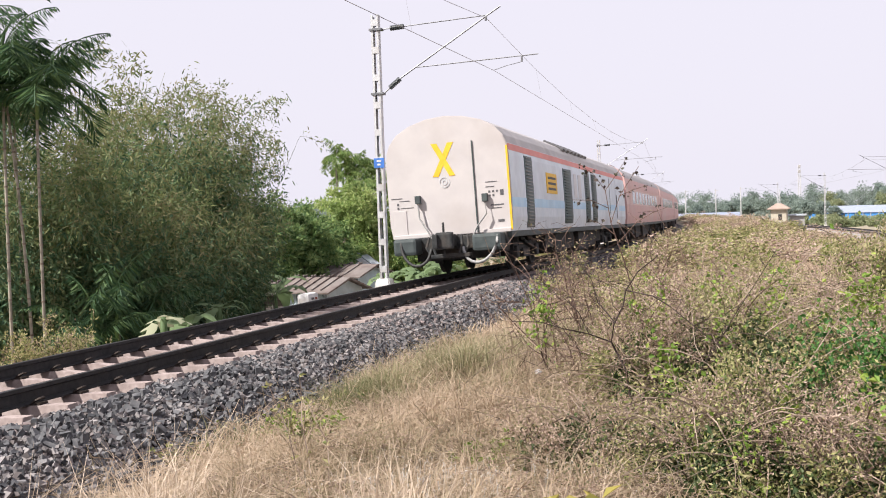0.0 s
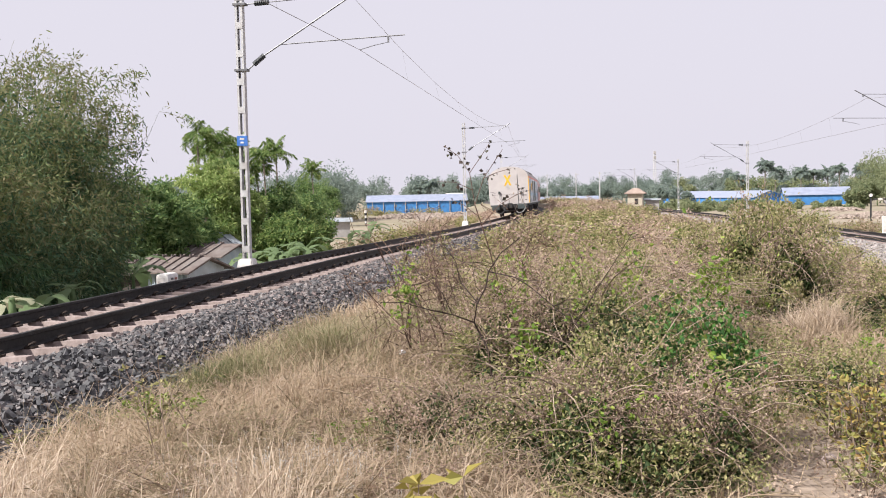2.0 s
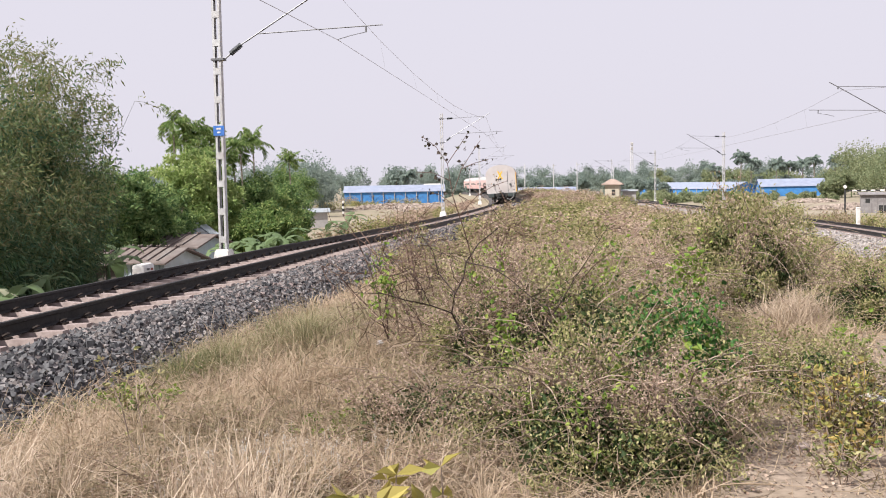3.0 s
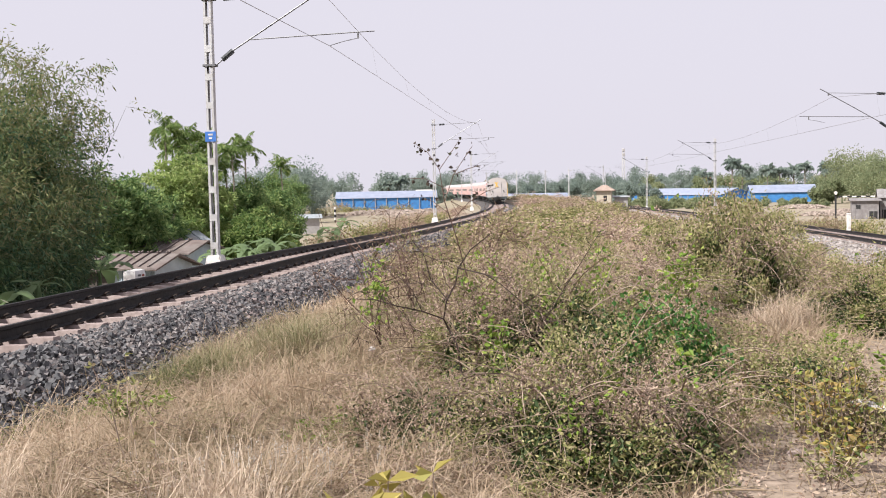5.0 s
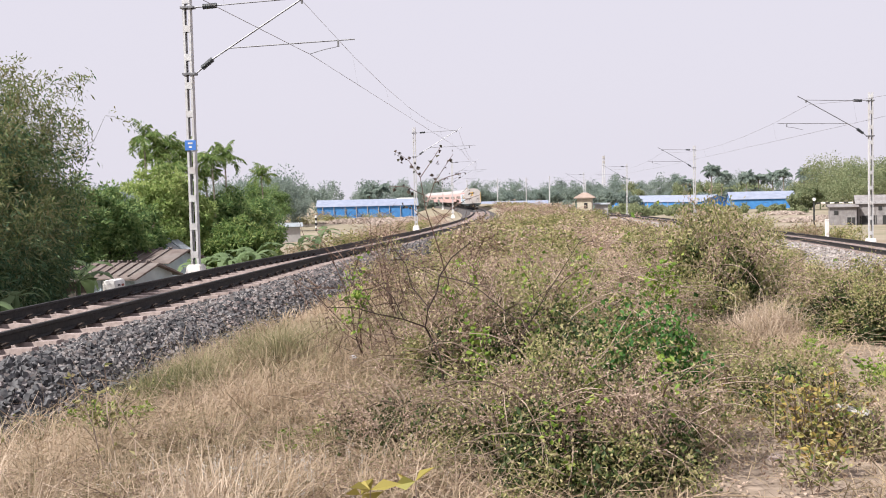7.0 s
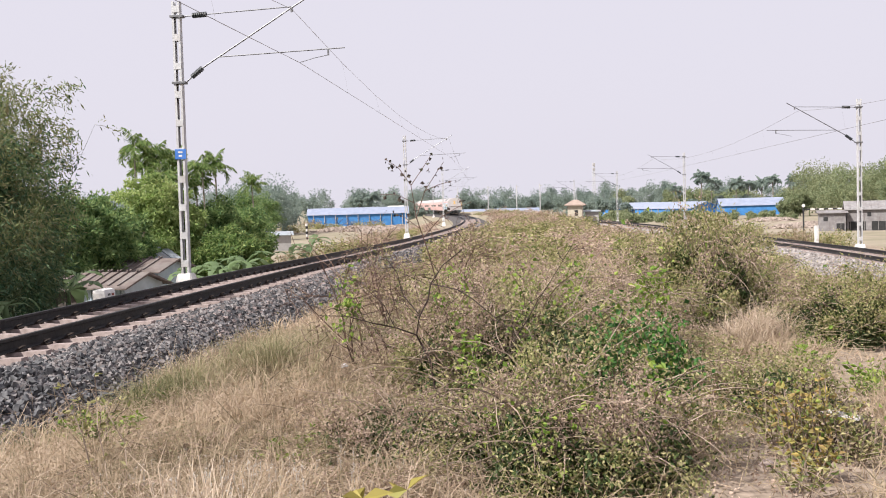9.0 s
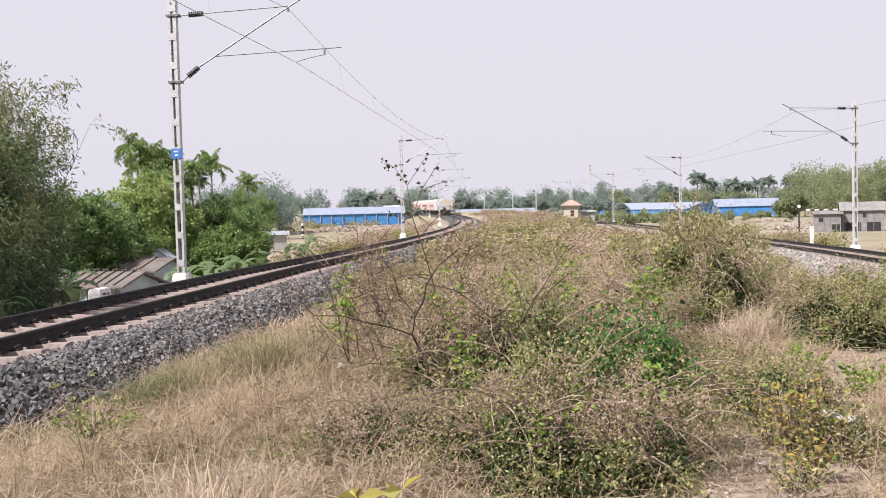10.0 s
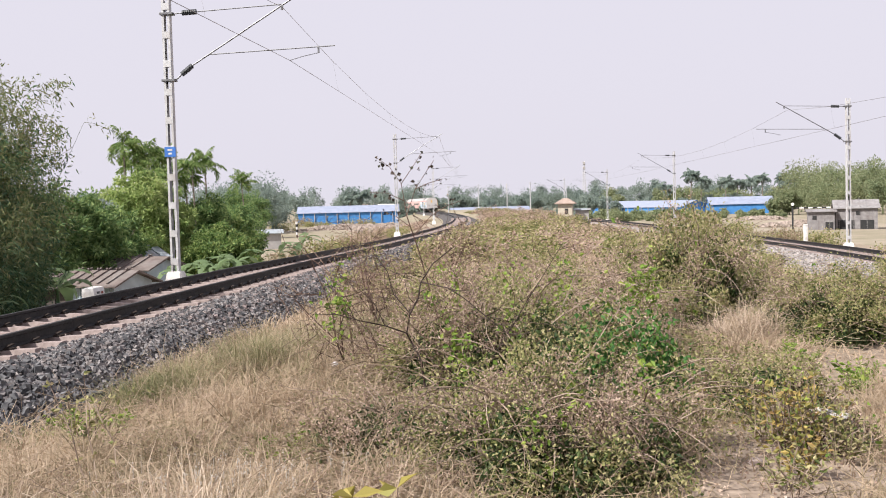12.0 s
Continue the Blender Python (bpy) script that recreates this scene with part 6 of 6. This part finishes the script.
def hut(name, label, x, y, turn, w, l, h, rise, wall, roof, category="hut", ribs=0.0, posts=0, openings=(), z=None):
    base = standing(x, y, 0)
    ob = empty(name, Matrix.Translation(base if z is None else (x, y, z)) @ Matrix.Rotation(radians(turn), 4, 'Z'))
    tagged(ob, label, category)
    body = part("wall", walls_of(w, l, h, rise), wall, ob)
    part("roof", gable(w, l, h, rise), roof, ob)
    if ribs:
        for k in range(int(w / ribs)):
            part("wall_rib", box((0.05, 0.04, h), (-w / 2 + ribs * (k + 0.5), -l / 2 - 0.02, h / 2)), wall, ob)
            for s in (-1, 1):
                tilt = math.atan2(rise, l / 2)
                part("roof_rib", box((0.07, math.hypot(l / 2, rise) + 0.25, 0.05), (-w / 2 + ribs * (k + 0.5), s * l / 4, h + rise / 2 + 0.03), m=Matrix.Rotation(-s * tilt, 4, 'X')), roof, ob)
    for k in range(posts):
        part("post", box((0.16, 0.16, h), (-w / 2 + w * (k + 0.5) / posts, -l / 2 - 0.12, h / 2), 0.02), "pale_wall", ob)
    # thin dark panels colour in the shade of doorways, windows and open undersides
    for ox, oz, ow, oh in openings:
        part("opening", box((ow, 0.05, oh), (ox, -l / 2 - 0.012, oz), 0.01), "dark_gap", ob, "dark panel for an opening, shade put into its colour")
    return ob


x, y = at(-18.5, 41.2)
hut("tin_hut", "small hut with pale blue-grey tin walls and rusty tin roof", x, y, -22, 2.7, 2.2, 1.85, 0.40, "blue_tin", "rust", ribs=0.45, openings=((0.75, 0.6, 0.5, 1.1),), z=-3.0)
x, y = at(-20.9, 42.5)
hut("tin_hut", "low open-fronted hut with a grey tin roof, walls darkened for shade", x, y, -10, 2.4, 2.4, 1.75, 0.30, "shaded_wall", "rust", ribs=0.4, z=-3.0)
x, y = at(-16.7, 45.6)
hut("tin_hut", "small hut with red-brown roof behind the tin hut", x, y, -18, 2.4, 2.4, 2.15, 0.38, "blue_tin", "rust", ribs=0.5, z=-3.0)
x, y = at(-17.4, 50.0)
hut("tin_hut", "hut with pale weathered tin roof among trees", x, y, 50, 3.0, 2.4, 2.25, 0.5, "pale_wall", "tin", ribs=0.5, z=-3.0)
x, y = at(-10.1, 112.0)
hut("low_shed", "low pinkish-grey shed in the field", x, y, 12, 3.9, 2.0, 1.75, 0.3, "pale_wall", "tin", "shed", z=-2.95)
x, y = at(-5.3, 250.0)
hut("blue_shed", "long blue metal shed with pale roof in the plain", x, y, 4, 24, 9, 2.9, 1.5, "shed_blue", "shed_roof", "shed", posts=9)
x, y = at(16.2, 262.0)
hut("blue_shed", "blue metal shed with pale blue pitched roof", x, y, -8, 15, 9, 2.5, 1.7, "shed_blue", "shed_roof", "shed")
for az, dist in ((12.35, 275.0), (10.0, 300.0)):
    x, y = at(az, dist)
    hut("blue_shed", "long low blue shed with pale roof beside the taller one", x, y, -68, 26, 9, 2.1, 1.6, "shed_blue", "shed_roof", "shed", posts=8)


def cabin():
    """A small square cabin under a hipped roof."""
    x, y = at(6.85, 150.0)
    ob = empty("cabin", Matrix.Translation((x, y, -1.9)) @ Matrix.Rotation(radians(-12), 4, 'Z'))
    tagged(ob, "small cream cabin with brown hipped roof beyond the scrub", "cabin")
    part("wall", box((2.1, 2.0, 2.75), (0, 0, 1.37), 0.03), "yellow_wall", ob)
    bm = bmesh.new()
    low = [bm.verts.new((sx * 1.5, sy * 1.4, 2.75)) for sx, sy in ((-1, -1), (1, -1), (1, 1), (-1, 1))]
    mid = [bm.verts.new((sx * 1.5, sy * 1.4, 2.87)) for sx, sy in ((-1, -1), (1, -1), (1, 1), (-1, 1))]
    top = [bm.verts.new((sx * 0.35, sy * 0.25, 3.6)) for sx, sy in ((-1, -1), (1, -1), (1, 1), (-1, 1))]
    bm.faces.new(low[::-1])
    bm.faces.new(top)
    for a, b in ((low, mid), (mid, top)):
        for k in range(4):
            bm.faces.new((a[k], a[(k + 1) % 4], b[(k + 1) % 4], b[k]))
    part("roof", bm, "roof_brown", ob, "brown hipped roof")
    part("window", box((0.5, 0.05, 0.8), (0.2, -1.01, 1.7), 0.01), "dark_gap", ob, "dark window")


cabin()
x, y = at(7.75, 152.0)
hut("low_wall_shed", "low pale annex wall beside the cabin", x, y, -6, 1.9, 1.6, 1.6, 0.15, "pale_wall", "tin", "shed", z=-1.6)
x, y = at(5.0, 160.0)
hut("low_wall_shed", "long low pale shed wall beyond the scrub", x, y, -3, 5.5, 1.6, 1.2, 0.25, "pale_wall", "tin", "shed", z=-1.6)
x, y = at(2.6, 290.0)
hut("pale_shed", "distant long pale tin shed", x, y, 0, 22, 6, 1.6, 1.0, "pale_wall", "shed_roof", "shed", z=-2.6)
x, y = at(-3.2, 275.0)
hut("white_building", "small white flat building with open front behind the line", x, y, 10, 3.8, 4, 4.3, 0.25, "white_paint", "white_paint", "building", openings=((-0.8, 2.9, 1.0, 1.8), (0.8, 2.9, 1.0, 1.8)))
x, y = at(-4.0, 285.0)
hut("pink_building", "low faded pink wall building beside the white one", x, y, 6, 5.5, 4, 3.4, 0.25, "coach_band", "pale_wall", "building")
x, y = at(20.3, 135.0)
hut("grey_hut", "grey plank hut with flat tin roof on posts", x, y, -16, 3.0, 3.0, 2.3, 0.25, "grey_wall", "grey_wall", "hut", ribs=0.7, openings=((0.9, 0.5, 0.9, 0.9), (-0.8, 1.5, 0.5, 0.5)))
# its two low panels paint the shade under the raised floor
x, y = at(22.0, 137.0)
hut("grey_hut", "larger grey tin hut with pitched tin roof", x, y, -18, 4.8, 4.0, 2.75, 0.9, "grey_wall", "grey_wall", "hut", ribs=0.8, openings=((-1.2, 0.6, 1.9, 1.1), (1.2, 0.6, 1.6, 1.1), (0.2, 2.0, 0.5, 0.5)))


def rubble(name, seed, x, y, w, l, h, count, size, label="heap of pale earth and broken stone"):
    rng = np.random.default_rng(seed)
    a, r = rng.uniform(0, 6.28, count), np.sqrt(rng.random(count))
    px, py = x + r * np.cos(a) * w, y + r * np.sin(a) * l
    pz = ground_z(px, py) + h * np.clip(1 - r ** 2 + 0.25 * np.sin(px * 1.3) * r, 0, 1.2) - size * 0.2
    v, f = heap_of_stones(np.stack([px, py, pz], 1), size * rng.uniform(0.5, 1.5, count), rng)
    tagged(part(name, raw_mesh(name, v, [f]), "rubble"), label, "rubble", kind="stuff")


x, y = at(-5.4, 190.0)
rubble("rubble_heap", 171, x, y, 9, 4, 0.8, 1200, 0.45)
x, y = at(-3.3, 170.0)
rubble("rubble_heap", 172, x, y, 6, 5, 1.1, 1100, 0.42)
x, y = at(19.0, 150.0)
rubble("rubble_heap", 173, x, y, 5, 3, 0.8, 700, 0.3)
x, y = at(17.2, 190.0)
rubble("rubble_heap", 174, x, y, 5, 3, 0.6, 600, 0.3)


def marker_stone():
    ob = empty("marker_stone", track_pose("line", 23.7, -3.35, -0.52))
    tagged(ob, "whitewashed marker stone with red and black marks", "marker stone")
    body = part("stone_block", box((0.34, 0.62, 0.56), (0, 0, 0.12), 0.10), "white_paint", ob)
    for i, (yy, zz, w, h) in enumerate(((-0.1, 0.26, 0.14, 0.05), (0.1, 0.25, 0.12, 0.05), (0.0, 0.13, 0.2, 0.05))):
        part("painted_mark", box((0.006, w, h), (0.172, yy, zz)), "mark_red" if i % 2 else "mark_dark", body)


marker_stone()
ob = empty("boundary_post", Matrix.Translation((*at(19.55, 68.0), -1.65)))
tagged(ob, "short white painted post beside the second track", "post")
part("post", box((0.22, 0.18, 1.15), (0, 0, 0.575), 0.02), "white_paint", ob)
part("cap", box((0.25, 0.21, 0.06), (0, 0, 1.18), 0.02), "white_paint", ob)


def gate_boom():
    x, y = at(19.0, 128.0)
    ob = empty("crossing_gate", Matrix.Translation((x, y, -3.0)) @ Matrix.Rotation(radians(-18), 4, 'Z'))
    tagged(ob, "striped level-crossing boom on a dark post", "crossing gate")
    part("post", box((0.2, 0.2, 3.1), (-0.2, 0, 1.55), 0.03), "dark_gap", ob)
    part("signal_disc", tube([(-0.2, -0.2, 3.25), (-0.2, -0.14, 3.25)], 0.2, 14), "white_paint", ob)
    for k in range(8):
        part("boom_stripe", box((0.5, 0.14, 0.16), (0.3 + 0.5 * k, 0, 2.8), 0.01), "white_paint" if k % 2 else "dark_gap", ob)


def lattice_tower():
    x, y = at(7.9, 560.0)
    ob = empty("radio_tower", Matrix.Translation((x, y, -3.0)))
    tagged(ob, "distant grey lattice radio tower", "tower")
    bm = bmesh.new()
    H = 25.0
    for k in range(4):
        a = math.pi / 4 + k * math.pi / 2
        b = a + math.pi / 2
        tube([(1.1 * math.cos(a), 1.1 * math.sin(a), 0), (0.6 * math.cos(a), 0.6 * math.sin(a), H)], 0.12, 4, bm)
        for i in range(10):
            r0, r1 = 1.1 - 0.05 * i, 1.1 - 0.05 * (i + 1)
            tube([(r0 * math.cos(a), r0 * math.sin(a), H * i / 10), (r1 * math.cos(b), r1 * math.sin(b), H * (i + 1) / 10)], 0.07, 4, bm)
    part("lattice", bm, "galvanised", ob)
    for z in (21.5, 24.0):
        part("aerial", box((1.3, 0.5, 1.4), (0, -0.6, z), 0.1), "pale_wall", ob)


def signal_box_post():
    x, y = at(-8.2, 150.0)
    ob = empty("striped_post", Matrix.Translation((x, y, -3.0)) @ Matrix.Diagonal((0.6, 0.6, 0.85, 1)))
    tagged(ob, "small black and white striped post in the field", "post")
    for k in range(6):
        part("stripe", tube([(0, 0, 0.45 * k), (0, 0, 0.45 * (k + 1))], 0.3 if k in (2, 4, 5) else 0.22, 8), "white_paint" if k % 2 else "dark_gap", ob)


gate_boom()
lattice_tower()
signal_box_post()
pole = empty("line_pole", Matrix.Translation((*at(3.6, 250.0), -2.8)))
tagged(pole, "distant grey line pole", "pole", "distant poles")
part("shaft", tube([(0, 0, -0.2), (0, 0, 8.6)], 0.16, 6, r_end=0.11), "galvanised", pole)
part("crossarm", box((0.9, 0.1, 0.1), (0.2, 0, 8.2), 0.01), "galvanised", pole)
for az, dist in ((2.0, 250.0), (4.9, 240.0), (6.9, 300.0), (0.3, 262.0)):
    copy_thing(pole, Matrix.Translation((*at(az, dist), -2.8)))


def straw():
    """Broken dry stalks lying over and through the grass."""
    rng = np.random.default_rng(77)
    n = 15000
    y = rng.uniform(4.0, 16.0, n)
    x = rng.uniform(-5.5, 6.5, n)
    ok = (x - line_x(y) > 2.4) & (np.abs(x) < 0.47 * y + 1.5) & (rng.random(n) > 0.7 * on_path(x, y))
    x, y = x[ok], y[ok]
    n = len(x)
    p = np.stack([x, y, ground_z(x, y) + rng.uniform(0.0, 0.22, n)], 1)
    way = np.stack([rng.normal(size=n), rng.normal(size=n), rng.normal(size=n) * 0.35 + 0.25], 1)
    a, b, t, _ = grow(p, way, rng.uniform(0.12, 0.50, n), 2, 0.15, -0.08, rng)
    r = rng.uniform(0.0012, 0.003, len(a))
    v, f = sticks(a, b, r, r * 0.8)
    tagged(part("straw_litter", raw_mesh("straw_litter", v, [f]), "dry_grass"), "broken dry stalks lying in the grass", "straw", kind="stuff")


def small_rock(name, label, x, y, size, mat, lift=0.0):
    rng = np.random.default_rng(int(size * 1000))
    bm = bmesh.new()
    bmesh.ops.create_icosphere(bm, subdivisions=2, radius=size)
    for v in bm.verts:
        v.co *= 0.75 + 0.4 * rng.random()
        v.co.z *= 0.6
    ob = part(name, bm, mat, m=Matrix.Translation((x, y, float(ground_z(x, y)) + size * 0.35 + lift)))
    tagged(ob, label, "rock" if "rock" in name else "litter")


straw()
small_rock("pale_rock", "pale rock on the footpath", 2.05, 6.75, 0.055, "sleeper")
small_rock("pale_rock", "small pale rock on bare earth", 2.3, 7.1, 0.04, "sleeper")
small_rock("paper_litter", "crumpled white paper litter in dry grass", -1.1, 9.9, 0.04, "plastic_white", 0.18)
x, y = at(-33.6, 16.6)
small_rock("pale_rock", "whitish rock beside the ballast", x, y, 0.16, "white_paint", 0.1)
LOW = random.Random(9)
for k in range(46):
    y = LOW.uniform(5.2, 15)
    x = LOW.uniform(max(float(line_x(y)) + 2.9, -0.45 * y), 0.0 if k % 3 else 0.42 * y)
    if float(on_path(np.array(x), np.array(y))) > 0.1:
        continue
    put_copy(LOW.choice((pale_scrub, pale_scrub, brown_scrub)), x, y, LOW.uniform(0, 6.28), LOW.uniform(0.35, 0.6), LOW.uniform(0.6, 0.95))


def leaf_litter():
    rng = np.random.default_rng(78)
    n = 9000
    y = rng.uniform(4.5, 16.0, n)
    x = 1.8 + 0.56 * (y - 6.2) + rng.normal(size=n) * (0.5 + 0.12 * y)
    p = np.stack([x, y, ground_z(x, y) + 0.004 + 0.02 * rng.random(n)], 1)
    v, f = cards(p, ball_dirs(n, rng) * [1, 1, 0.25], 0.035 * rng.uniform(0.5, 1.4, n), 0.02, rng, 0.2)
    tagged(part("leaf_litter", raw_mesh("leaf_litter", v, [f]), "seed_brown"), "brown fallen leaves scattered on bare earth", "leaf litter", kind="stuff")


leaf_litter()
# rank growth on the flanks of both banks and in front of the sheds
for k in range(40):
    if k < 16:
        y = LOW.uniform(50, 120)
        x = float(line_x(y)) - LOW.uniform(5.0, 9.5)
    elif k < 30:
        y = LOW.uniform(62, 120)
        x = float(loop_x(y)) + LOW.uniform(5.5, 12)
    else:
        x, y = at(LOW.uniform(-9.5, -3.5), LOW.uniform(170, 235))
    put_copy(LOW.choice((far_scrub[1], far_scrub[0], far_scrub[1])), x, y, LOW.uniform(0, 6.28), LOW.uniform(1.1, 2.0) * (1.4 if y > 150 else 1), LOW.uniform(0.6, 1.1))

for k in range(34):
    y = LOW.uniform(55, 210)
    x = float(line_x(y)) - LOW.uniform(4.6, 13.0)
    put_copy(LOW.choice((far_scrub[2], far_scrub[0], far_scrub[2])), x, y, LOW.uniform(0, 6.28), LOW.uniform(1.0, 2.2), LOW.uniform(0.4, 0.8))


# ---- the train leaves round the curve ----
TAIL = [(0, 25.2), (0.4, 35.8), (0.8, 46.4), (1.2, 57.6), (1.6, 69.4), (2.0, 81.8), (2.5, 96.0), (3.0, 109.5), (4.0, 135.5), (5.0, 160.0),
        (6.0, 182.5), (7.0, 203.5), (8.0, 224.0), (9.0, 243.0), (10.0, 261.0), (11.0, 278.0), (12.0, 294.0)]


def coach_pose(y, length=23.5):
    a, b = on_track("line", y, 0, 0), on_track("line", y + length, 0, 0)
    way = (b - a).normalized()
    return Matrix.Translation(a) @ Matrix.Rotation(math.atan2(-way.x, way.y), 4, 'Z') @ Matrix.Rotation(math.asin(way.z), 4, 'X') @ Matrix.Rotation(-math.atan(CANT), 4, 'Y')


def motions():
    walk(power_car, [(t, coach_pose(y)) for t, y in TAIL])
    for i, ob in enumerate(red_coaches):
        walk(ob, [(t, coach_pose(y + 24.1 * (i + 1))) for t, y in TAIL])


motions()
